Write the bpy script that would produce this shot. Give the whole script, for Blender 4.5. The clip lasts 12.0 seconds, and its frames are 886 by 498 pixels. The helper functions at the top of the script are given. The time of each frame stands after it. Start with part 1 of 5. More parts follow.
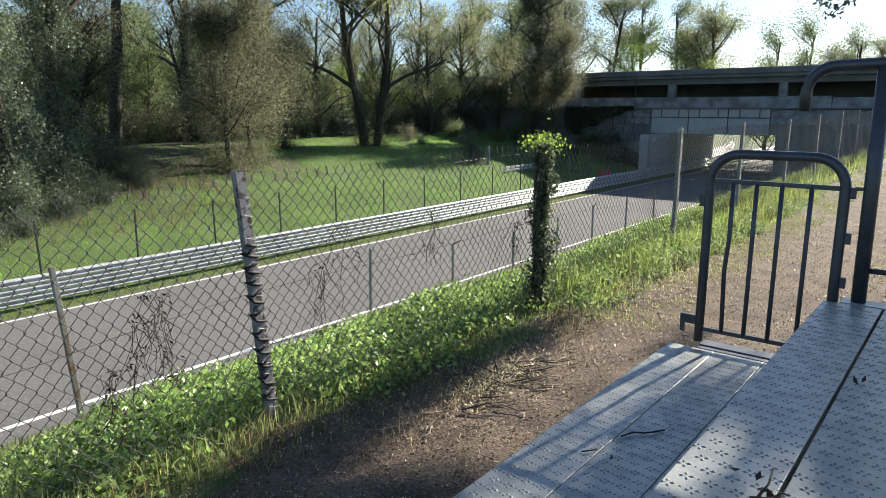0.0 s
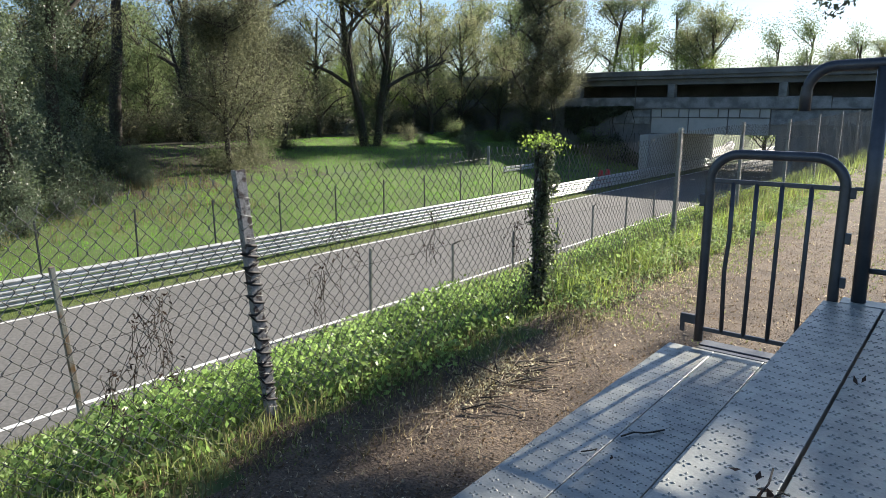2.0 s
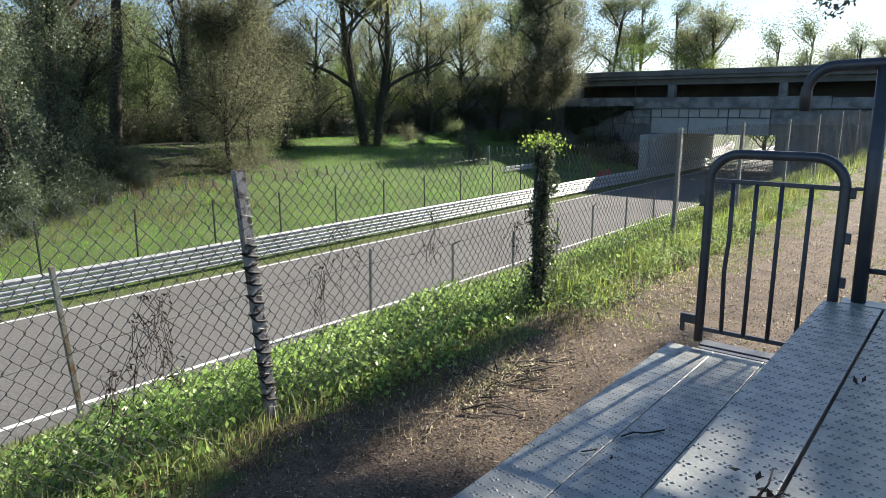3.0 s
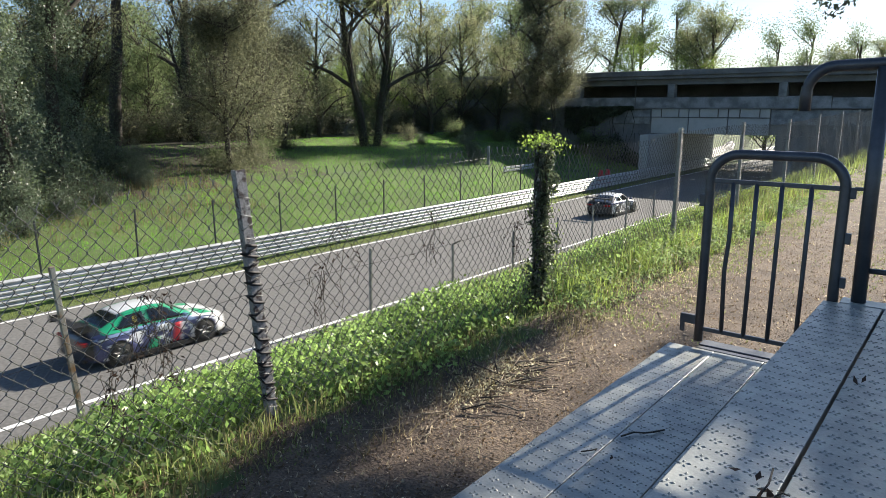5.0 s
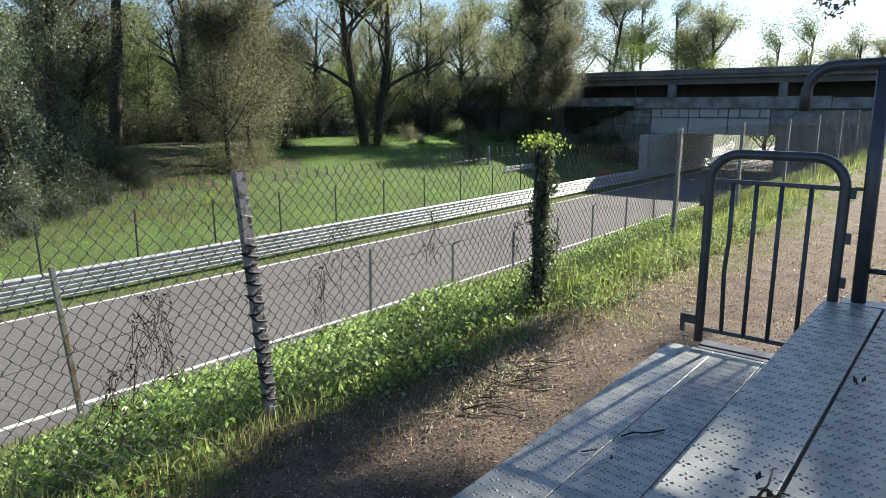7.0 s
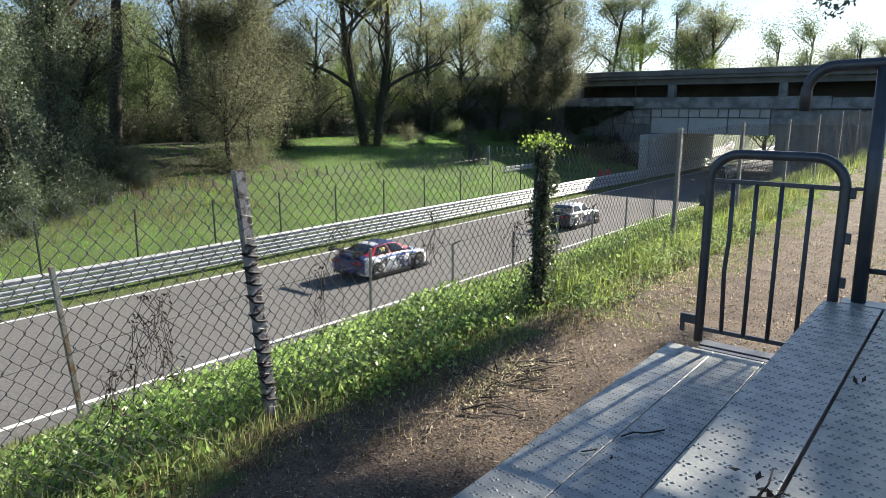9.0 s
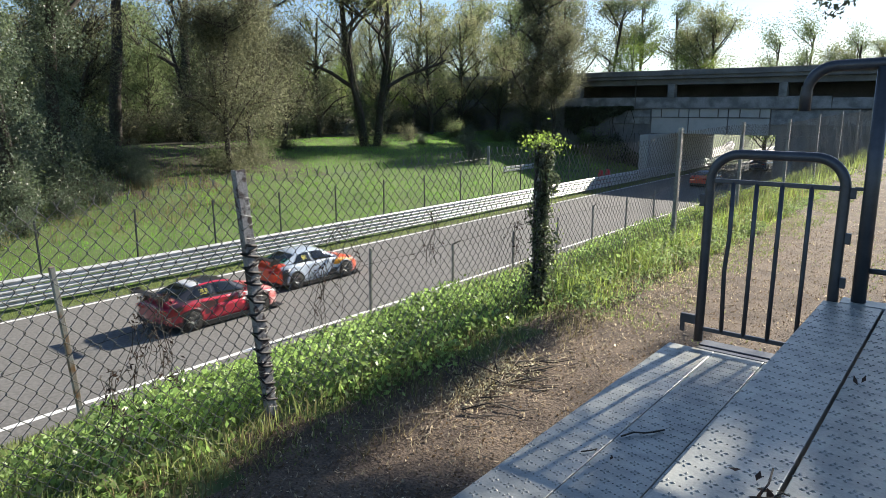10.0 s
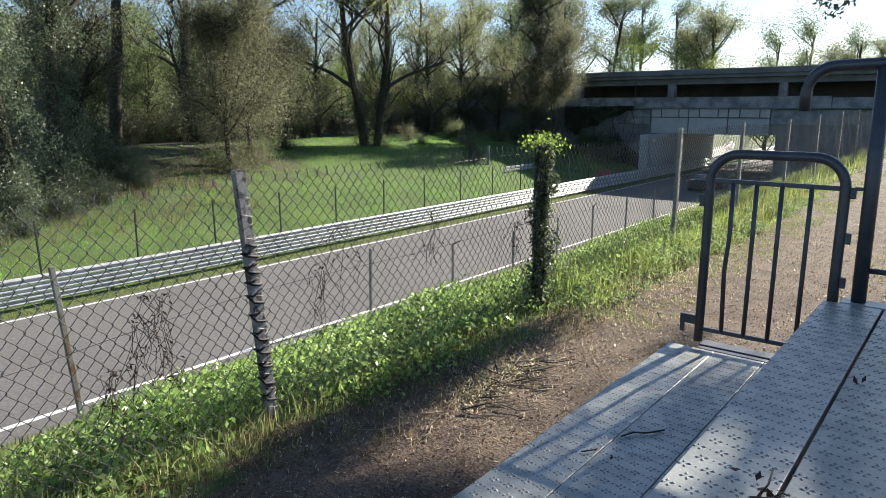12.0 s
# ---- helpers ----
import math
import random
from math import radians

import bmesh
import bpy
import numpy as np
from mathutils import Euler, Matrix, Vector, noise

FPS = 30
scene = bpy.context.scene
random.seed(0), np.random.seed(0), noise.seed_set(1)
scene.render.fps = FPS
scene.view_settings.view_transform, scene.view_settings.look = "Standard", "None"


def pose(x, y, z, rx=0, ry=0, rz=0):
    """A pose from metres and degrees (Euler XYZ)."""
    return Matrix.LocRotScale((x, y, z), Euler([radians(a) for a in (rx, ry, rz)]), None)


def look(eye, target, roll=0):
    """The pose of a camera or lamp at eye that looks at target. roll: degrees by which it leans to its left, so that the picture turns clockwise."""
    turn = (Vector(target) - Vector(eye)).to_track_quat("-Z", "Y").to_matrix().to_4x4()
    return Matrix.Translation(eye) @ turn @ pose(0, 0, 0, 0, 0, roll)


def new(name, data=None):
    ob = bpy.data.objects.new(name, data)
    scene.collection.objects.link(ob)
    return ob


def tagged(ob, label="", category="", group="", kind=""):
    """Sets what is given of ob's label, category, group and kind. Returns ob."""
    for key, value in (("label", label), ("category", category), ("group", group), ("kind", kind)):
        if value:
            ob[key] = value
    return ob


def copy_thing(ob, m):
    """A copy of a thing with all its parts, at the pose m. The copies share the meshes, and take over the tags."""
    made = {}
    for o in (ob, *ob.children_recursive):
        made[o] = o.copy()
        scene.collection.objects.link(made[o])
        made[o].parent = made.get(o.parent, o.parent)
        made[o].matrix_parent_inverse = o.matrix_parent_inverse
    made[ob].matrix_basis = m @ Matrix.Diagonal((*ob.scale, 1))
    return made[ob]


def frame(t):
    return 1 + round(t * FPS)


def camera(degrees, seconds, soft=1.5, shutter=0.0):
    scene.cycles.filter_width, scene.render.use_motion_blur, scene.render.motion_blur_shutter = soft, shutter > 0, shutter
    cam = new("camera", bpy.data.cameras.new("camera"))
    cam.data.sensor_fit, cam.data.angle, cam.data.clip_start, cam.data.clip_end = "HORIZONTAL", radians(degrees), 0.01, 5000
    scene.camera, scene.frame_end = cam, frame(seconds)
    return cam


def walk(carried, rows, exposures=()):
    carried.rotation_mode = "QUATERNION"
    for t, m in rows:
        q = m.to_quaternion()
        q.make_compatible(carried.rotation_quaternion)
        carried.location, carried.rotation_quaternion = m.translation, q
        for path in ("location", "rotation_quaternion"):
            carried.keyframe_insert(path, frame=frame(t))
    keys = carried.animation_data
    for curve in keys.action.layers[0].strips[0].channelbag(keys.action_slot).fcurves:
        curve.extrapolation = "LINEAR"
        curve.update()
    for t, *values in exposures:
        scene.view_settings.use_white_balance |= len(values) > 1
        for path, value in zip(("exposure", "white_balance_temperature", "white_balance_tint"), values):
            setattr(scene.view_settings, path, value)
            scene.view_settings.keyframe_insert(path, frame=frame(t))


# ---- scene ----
# Place: x across the circuit (right is plus), y along it, z up; 0 is the footpath.
cam = camera(66.32, 12.0, soft=0.85, shutter=0.06)
EYE = pose(0, 0, 2.0, 78.19, 0, 38.67)
walk(cam, [(0.0, EYE), (12.0, EYE)], exposures=[(0.0, 1.3), (12.0, 1.3)])

# ---- light ----
SUN_WAY = Vector((0.12, 1.0, 0.5)).normalized()
world = bpy.data.worlds.new("sky")
scene.world = world
world.use_nodes = True
_nt = world.node_tree
_sky = _nt.nodes.new("ShaderNodeTexSky")
_sky.sky_type = "NISHITA"
_sky.sun_disc = False
_sky.sun_elevation = math.asin(SUN_WAY.z)
_sky.sun_rotation = math.atan2(SUN_WAY.x, SUN_WAY.y)
_sky.air_density, _sky.dust_density = 0.9, 0.35
_sky.ozone_density = 3.5
_bg = _nt.nodes["Background"]
_bg.inputs["Strength"].default_value = 0.066
_nt.links.new(_sky.outputs[0], _bg.inputs["Color"])
sun = new("sun", bpy.data.lights.new("sun", "SUN"))
sun.data.energy, sun.data.angle, sun.data.color = 5.0, radians(0.55), (1.0, 0.92, 0.79)
sun.matrix_world = look(SUN_WAY * 200, (0, 0, 0))

# ---- materials ----


def mat(name, base, rough=0.6, metal=0.0, var=0.25, scale=8.0, fine=60.0, bump=0.2, spec=0.5, second=None, amount=0.5, obvar=0.0, coords="Object", leaf=0.0, thresh=(0.42, 0.6), coat=0.0, through_light=0.55):
    """Procedural surface: base colour varied at two scales, a second colour in patches, fine relief."""
    m = bpy.data.materials.new(name)
    m.use_nodes = True
    nt = m.node_tree
    N, L = nt.nodes, nt.links
    b = N["Principled BSDF"]
    b.inputs["Roughness"].default_value, b.inputs["Metallic"].default_value = rough, metal
    b.inputs["Specular IOR Level"].default_value = spec
    b.inputs["Coat Weight"].default_value = coat
    tc = N.new("ShaderNodeTexCoord")
    n1, n2 = N.new("ShaderNodeTexNoise"), N.new("ShaderNodeTexNoise")
    n1.inputs["Scale"].default_value, n2.inputs["Scale"].default_value = scale, fine
    n1.inputs["Detail"].default_value, n2.inputs["Detail"].default_value = 5, 4
    for n in (n1, n2):
        L.new(tc.outputs[coords], n.inputs["Vector"])
    mix = N.new("ShaderNodeMix")
    mix.data_type = "RGBA"
    two = second or tuple(c * 0.6 for c in base)
    mix.inputs["A"].default_value, mix.inputs["B"].default_value = (*base, 1), (*two, 1)
    ramp = N.new("ShaderNodeMapRange")
    ramp.inputs["From Min"].default_value, ramp.inputs["From Max"].default_value = thresh
    ramp.inputs["To Max"].default_value = amount
    L.new(n1.outputs["Fac"], ramp.inputs["Value"])
    L.new(ramp.outputs["Result"], mix.inputs["Factor"])
    hsv = N.new("ShaderNodeHueSaturation")
    L.new(mix.outputs["Result"], hsv.inputs["Color"])
    val = N.new("ShaderNodeMapRange")
    val.inputs["To Min"].default_value, val.inputs["To Max"].default_value = 1 - var, 1 + var
    L.new(n2.outputs["Fac"], val.inputs["Value"])
    out = val.outputs["Result"]
    if obvar or leaf:
        src = N.new("ShaderNodeNewGeometry").outputs["Random Per Island"] if leaf else N.new("ShaderNodeObjectInfo").outputs["Random"]
        r = N.new("ShaderNodeMapRange")
        k = leaf or obvar
        r.inputs["To Min"].default_value, r.inputs["To Max"].default_value = 1 - k, 1 + k
        L.new(src, r.inputs["Value"])
        mul = N.new("ShaderNodeMath")
        mul.operation = "MULTIPLY"
        L.new(out, mul.inputs[0])
        L.new(r.outputs["Result"], mul.inputs[1])
        out = mul.outputs[0]
    L.new(out, hsv.inputs["Value"])
    L.new(hsv.outputs["Color"], b.inputs["Base Color"])
    if bump:
        bp = N.new("ShaderNodeBump")
        bp.inputs["Strength"].default_value, bp.inputs["Distance"].default_value = bump, 0.02
        L.new(n2.outputs["Fac"], bp.inputs["Height"])
        L.new(bp.outputs["Normal"], b.inputs["Normal"])
    if leaf:
        tr = N.new("ShaderNodeBsdfTranslucent")
        bright = N.new("ShaderNodeHueSaturation")
        bright.inputs["Saturation"].default_value, bright.inputs["Value"].default_value = 1.1, 1.55
        L.new(hsv.outputs["Color"], bright.inputs["Color"])
        L.new(bright.outputs["Color"], tr.inputs["Color"])
        ms = N.new("ShaderNodeMixShader")
        ms.inputs[0].default_value = through_light
        L.new(b.outputs[0], ms.inputs[1])
        L.new(tr.outputs[0], ms.inputs[2])
        L.new(ms.outputs[0], N["Material Output"].inputs["Surface"])
    return m


GRASS_GROUND = mat("grass_ground", (0.085, 0.12, 0.03), 0.9, var=0.5, scale=0.35, fine=9, bump=0.6, second=(0.06, 0.095, 0.032))
DIRT = mat("dirt", (0.142, 0.102, 0.07), 0.95, var=1.3, scale=2.6, fine=55, bump=0.8, second=(0.075, 0.052, 0.037), amount=0.8)
# brown litter, its colour darkened for the tree shade on it
LITTER_SHADED = mat("leaf_litter", (0.068, 0.053, 0.037), 0.95, var=0.5, scale=0.5, fine=12, bump=0.8, second=(0.06, 0.085, 0.025))
ASPHALT = mat("asphalt", (0.142, 0.138, 0.132), 0.85, var=0.6, scale=0.3, fine=9, bump=0.3, second=(0.112, 0.109, 0.105))
LINE = mat("line_paint", (0.78, 0.78, 0.76), 0.6, var=0.12, scale=2, fine=30, second=(0.5, 0.5, 0.48), amount=0.5)
ARMCO = mat("galvanised_rail", (0.6, 0.61, 0.62), 0.45, 0.2, var=0.15, scale=3, fine=30, bump=0.05, obvar=0.12)
RAIL_DARK = mat("weathered_steel", (0.16, 0.15, 0.14), 0.6, 0.6, var=0.3, scale=5, fine=40)
STEEL_POST = mat("galvanised_post", (0.28, 0.28, 0.275), 0.5, 0.7, var=0.2, scale=6, fine=50, obvar=0.15)
WIRE = mat("fence_wire", (0.19, 0.187, 0.183), 0.36, 0.7, var=0.2, scale=2, fine=40, bump=0)
FAR_POST = mat("dark_steel_post", (0.07, 0.075, 0.075), 0.6, 0.5, var=0.2)
DECK = mat("deck_zinc", (0.345, 0.35, 0.32), 0.4, 0.35, var=0.2, scale=7, fine=90, bump=0.06, second=(0.235, 0.248, 0.235), amount=0.9, obvar=0.06, spec=0.35)
DECK_DARK = mat("deck_underframe", (0.1, 0.1, 0.11), 0.6, 0.6)
TUBE = mat("tube_paint", (0.08, 0.086, 0.098), 0.42, 0.55, var=0.15, scale=12, fine=90, bump=0.08, second=(0.05, 0.055, 0.065))
CONCRETE = mat("concrete", (0.28, 0.285, 0.29), 0.85, var=0.3, scale=0.8, fine=9, bump=0.25, second=(0.13, 0.135, 0.14), amount=0.9)
CONCRETE_DARK = mat("old_concrete", (0.19, 0.19, 0.19), 0.9, var=0.25, scale=0.5, fine=6, bump=0.3, second=(0.09, 0.09, 0.09))
PANEL = mat("cream_panel", (0.42, 0.42, 0.415), 0.6, var=0.12, scale=1.2, fine=10, bump=0.1, second=(0.33, 0.335, 0.33), amount=0.5, obvar=0.05)
BARK = mat("bark", (0.062, 0.052, 0.042), 0.95, var=0.4, scale=3, fine=18, bump=0.9, second=(0.035, 0.03, 0.024))
TWIG = mat("dry_twig", (0.3, 0.24, 0.17), 0.9, var=0.4, scale=6, fine=30)
LEAF_OLIVE = mat("leaf_olive", (0.17, 0.2, 0.1), 0.45, var=0.25, scale=0.4, fine=3, bump=0, second=(0.2, 0.195, 0.115), leaf=0.38, spec=0.22, amount=0.8)
LEAF_DULL = mat("leaf_dull", (0.15, 0.155, 0.1), 0.5, var=0.35, scale=0.5, fine=3, bump=0, second=(0.075, 0.08, 0.05), leaf=0.38, spec=0.22, amount=0.8)
LEAF_WOOD = mat("leaf_wood", (0.14, 0.18, 0.088), 0.5, var=0.3, scale=0.3, fine=3, bump=0, second=(0.15, 0.17, 0.09), leaf=0.38, spec=0.22)
LEAF_GREEN = mat("leaf_green", (0.15, 0.205, 0.095), 0.45, var=0.25, scale=0.3, fine=3, bump=0, second=(0.19, 0.235, 0.105), leaf=0.38, spec=0.22)
LEAF_FRESH = mat("leaf_fresh", (0.18, 0.25, 0.07), 0.5, var=0.25, scale=0.3, fine=3, bump=0, second=(0.17, 0.24, 0.06), leaf=0.38, spec=0.22)
LEAF_IVY = mat("leaf_ivy", (0.045, 0.062, 0.035), 0.5, var=0.35, scale=0.45, fine=4, bump=0, second=(0.13, 0.15, 0.1), leaf=0.6, spec=0.22, through_light=0.3)
LEAF_IVY_PALE = mat("leaf_ivy_pale", (0.12, 0.15, 0.1), 0.42, var=0.35, scale=0.35, fine=3, bump=0, second=(0.045, 0.06, 0.036), leaf=0.5, spec=0.4, through_light=0.35)
# wide tone range; darker patches stand in for shaded gaps between leaves
LEAF_BRIGHT = mat("leaf_bank_plant", (0.28, 0.385, 0.14), 0.4, var=0.35, scale=1.3, fine=8, bump=0, second=(0.1, 0.16, 0.045), leaf=0.62, spec=0.35, amount=0.75, through_light=0.5)
BLADE = mat("grass_blade", (0.16, 0.195, 0.075), 0.5, var=0.3, scale=0.9, fine=5, bump=0, second=(0.17, 0.19, 0.08), leaf=0.5, amount=0.7)
# brighter copy of grass_blade, the sun on it put into the colour
BLADE_SUN = mat("sunlit_blade", (0.24, 0.31, 0.09), 0.5, var=0.3, scale=0.8, fine=5, bump=0, second=(0.13, 0.16, 0.055), leaf=0.4, amount=0.8)
BLADE_FAR = mat("meadow_blade", (0.185, 0.355, 0.07), 0.55, var=0.45, scale=0.3, fine=2, bump=0, second=(0.09, 0.17, 0.05), leaf=0.28, through_light=0.5)
BLADE_DRY = mat("dry_blade", (0.15, 0.125, 0.075), 0.7, var=0.3, scale=0.8, fine=5, bump=0, second=(0.13, 0.125, 0.06), leaf=0.4)
CRUMB = mat("crumb", (0.15, 0.108, 0.07), 0.9, var=0.4, bump=0, leaf=0.5)
CHIP = mat("dry_leaf", (0.44, 0.38, 0.28), 0.85, var=0.35, scale=4, fine=30, bump=0, second=(0.14, 0.1, 0.07), leaf=0.6)
TYRE = mat("tyre", (0.02, 0.02, 0.02), 0.8, var=0.2)
RIM = mat("rim_metal", (0.3, 0.3, 0.31), 0.35, 0.9, var=0.1)
BLACK = mat("black_plastic", (0.018, 0.018, 0.02), 0.45, var=0.15)
CARGLASS = mat("dark_glass", (0.012, 0.014, 0.016), 0.06, var=0.1, spec=0.8, bump=0)
RED_PLASTIC = mat("red_plastic", (0.5, 0.03, 0.03), 0.5)
YELLOW = mat("yellow_vinyl", (0.8, 0.7, 0.04), 0.5, bump=0)
TAIL_RED = mat("tail_lamp_red", (0.35, 0.01, 0.01), 0.2, bump=0)
LAMP_CLEAR = mat("headlamp_clear", (0.6, 0.62, 0.65), 0.12, bump=0, spec=0.8)

# ---- building helpers ----


def part(name, bm, material, parent=None, label=""):
    me = bpy.data.meshes.new(name)
    bm.to_mesh(me)
    bm.free()
    for m in material if isinstance(material, (list, tuple)) else (material,):
        me.materials.append(m)
    ob = new(name, me)
    ob.parent = parent
    if label:
        ob["label"] = label
    return ob


def box(bm, x0, y0, z0, x1, y1, z1, bevel=0.0, m=None, mi=0):
    vs = bmesh.ops.create_cube(bm, size=1.0)["verts"]
    c = Vector(((x0 + x1) / 2, (y0 + y1) / 2, (z0 + z1) / 2))
    s = Vector((abs(x1 - x0), abs(y1 - y0), abs(z1 - z0)))
    for v in vs:
        v.co = Vector((v.co.x * s.x, v.co.y * s.y, v.co.z * s.z)) + c
        if m is not None:
            v.co = m @ v.co
    fs = {f for v in vs for f in v.link_faces}
    for f in fs:
        f.material_index = mi
    if bevel:
        es = {e for v in vs for e in v.link_edges}
        bmesh.ops.bevel(bm, geom=list(es), offset=bevel, segments=2, affect="EDGES", profile=0.5)
    return vs


def tube(bm, pts, radii, sides=8, caps=True, mi=0):
    """A tapered tube through the points."""
    pts = [Vector(p) for p in pts]
    if not isinstance(radii, (list, tuple)):
        radii = [radii] * len(pts)
    rings = []
    ref = Vector((0.3, 0.2, 1)).normalized()
    for i, p in enumerate(pts):
        d = (pts[min(i + 1, len(pts) - 1)] - pts[max(i - 1, 0)]).normalized()
        a = d.cross(ref)
        if a.length < 0.05:
            a = d.cross(Vector((1, 0, 0)))
        a.normalize()
        b = d.cross(a)
        rings.append([bm.verts.new(p + (a * math.cos(k * math.tau / sides) + b * math.sin(k * math.tau / sides)) * radii[i]) for k in range(sides)])
    for r0, r1 in zip(rings, rings[1:]):
        for k in range(sides):
            f = bm.faces.new((r0[k], r0[(k + 1) % sides], r1[(k + 1) % sides], r1[k]))
            f.smooth, f.material_index = True, mi
    if caps:
        bm.faces.new(rings[0][::-1]).material_index = mi
        bm.faces.new(rings[-1]).material_index = mi


def arc(c, r, a0, a1, n, ux, uz):
    c, ux, uz = Vector(c), Vector(ux), Vector(uz)
    return [c + ux * (r * math.cos(radians(a0 + (a1 - a0) * i / n))) + uz * (r * math.sin(radians(a0 + (a1 - a0) * i / n))) for i in range(n + 1)]


def grid_mesh(name, verts, quads, material, parent=None, smooth=False, fac=None):
    me = bpy.data.meshes.new(name)
    verts, quads = np.asarray(verts, dtype=np.float32), np.asarray(quads, dtype=np.int32)
    k = quads.shape[1]
    me.vertices.add(len(verts))
    me.vertices.foreach_set("co", verts.ravel())
    me.loops.add(quads.size)
    me.loops.foreach_set("vertex_index", quads.ravel())
    me.polygons.add(len(quads))
    me.polygons.foreach_set("loop_start", np.arange(0, quads.size, k, dtype=np.int32))
    me.polygons.foreach_set("loop_total", np.full(len(quads), k, dtype=np.int32))
    if smooth:
        me.polygons.foreach_set("use_smooth", np.ones(len(quads), dtype=bool))
    mats = material if isinstance(material, (list, tuple)) else (material,)
    for m in mats:
        me.materials.append(m)
    if fac is not None:
        me.polygons.foreach_set("material_index", np.asarray(fac, dtype=np.int32))
    me.update()
    me.validate()
    ob = new(name, me)
    ob.parent = parent
    return ob


def unit(v):
    return v / np.maximum(np.linalg.norm(v, axis=1, keepdims=True), 1e-6)


def leaves(name, centres, sizes, rng, material, parent=None, up=0.0, narrow=0.48):
    """Many small folded leaves, each with its own turn."""
    n = len(centres)
    a = unit(rng.normal(size=(n, 3)))
    nrm = rng.normal(size=(n, 3))
    nrm[:, 2] += up * 2
    b = unit(np.cross(a, nrm))
    nn = unit(np.cross(a, b))
    s = np.asarray(sizes).reshape(-1, 1)
    v = np.empty((n, 4, 3), dtype=np.float32)
    v[:, 0] = centres - a * s
    v[:, 1] = centres + b * s * narrow + nn * s * 0.18
    v[:, 2] = centres + a * s
    v[:, 3] = centres - b * s * narrow + nn * s * 0.18
    return grid_mesh(name, v.reshape(-1, 3), np.arange(n * 4).reshape(n, 4), material, parent)


# ---- terrain ----
PROFILE_X = np.array([-900, -120, -70, -50, -42, -33, -27.5, -26, -15.3, -14.7, -4.3, -3.3, 5, 30, 900.0])
PROFILE_Z = np.array([3.0, 0, -0.4, -1.0, -2.0, -4.1, -4.95, -5.06, -5.06, -4.9, -0.2, 0, 0.05, 1, 8.0])


def ground_z(x, y):
    x, y = np.asarray(x, dtype=float), np.asarray(y, dtype=float)
    z = np.interp(x, PROFILE_X, PROFILE_Z)
    z = z + np.clip((y - 12) * 0.012, 0, 1.0) * np.clip((x + 5) / 2, 0, 1)
    rough = np.clip(np.abs(x + 20.5) - 6.2, 0, 3) / 3
    calm = np.where(np.abs(y) < 90, 1.0, 0.5)
    return z + rough * calm * (0.09 * np.sin(x * 0.9 + 1.3 * np.sin(y * 0.37)) * np.sin(y * 0.61 + x * 0.2) + 0.015 * np.sin(x * 3.1 + y) * np.sin(y * 2.7 + x)) * np.where(x > -3.6, 0.35, 1.0)


def steps(*runs):
    out = []
    for a, b, d in runs:
        out += list(np.arange(a, b, d))
    return np.array(out + [runs[-1][1]])


def make_ground():
    xs = steps((-900, -130, 70), (-130, -60, 5), (-60, -27, 1.0), (-27, -14, 1.0), (-14, 8, 0.25), (8, 40, 4), (40, 900, 86))
    ys = steps((-900, -60, 60), (-60, -2, 4), (-2, 16, 0.25), (16, 60, 1.0), (60, 140, 4), (140, 900, 76))
    X, Y = np.meshgrid(xs, ys)
    Z = ground_z(X, Y)
    n, m = X.shape
    idx = np.arange(n * m).reshape(n, m)
    q = np.stack([idx[:-1, :-1], idx[:-1, 1:], idx[1:, 1:], idx[1:, :-1]], -1).reshape(-1, 4)
    cx, cy = X.ravel()[q].mean(1), Y.ravel()[q].mean(1)
    wob = 0.35 * np.sin(cy * 1.7) + 0.25 * np.sin(cy * 4.1 + 1) + 0.2 * np.sin(cx * 5 + cy * 2.3)
    mi = np.zeros(len(q), dtype=int)
    mi[(cx > -3.25 + wob * 0.5) & (cx < 9)] = 1
    # litter, and ground darkened for tree shade at the meadow's near end
    mi[(cx < -50 + 3.5 * wob) | ((cx < -38.5 + 3 * wob) & (cy < 34))] = 2
    ob = grid_mesh("ground", np.stack([X, Y, Z], -1).reshape(-1, 3), q, (GRASS_GROUND, DIRT, LITTER_SHADED), smooth=True, fac=mi)
    tagged(ob, "grassy ground with a trodden dirt path and a bank down to the circuit", "ground", kind="structure")


def strip(name, x0, x1, z, material, label, category, y0=-900, y1=900):
    ys = np.arange(y0, y1 + 1, 10.0)
    v = np.array([(x, y, z) for y in ys for x in (x0, x1)])
    i = np.arange(len(ys) - 1) * 2
    ob = grid_mesh(name, v, np.stack([i, i + 1, i + 3, i + 2], -1), material)
    return tagged(ob, label, category, kind="structure")


def make_road():
    strip("road", -25.05, -15.35, -5.0, ASPHALT, "grey asphalt race circuit with faint patches", "road")
    strip("white_line", -24.9, -24.74, -4.996, LINE, "white painted edge line on the asphalt", "road marking")
    strip("white_line", -16.4, -16.22, -4.996, LINE, "white painted edge line on the asphalt", "road marking")


make_ground()
make_road()


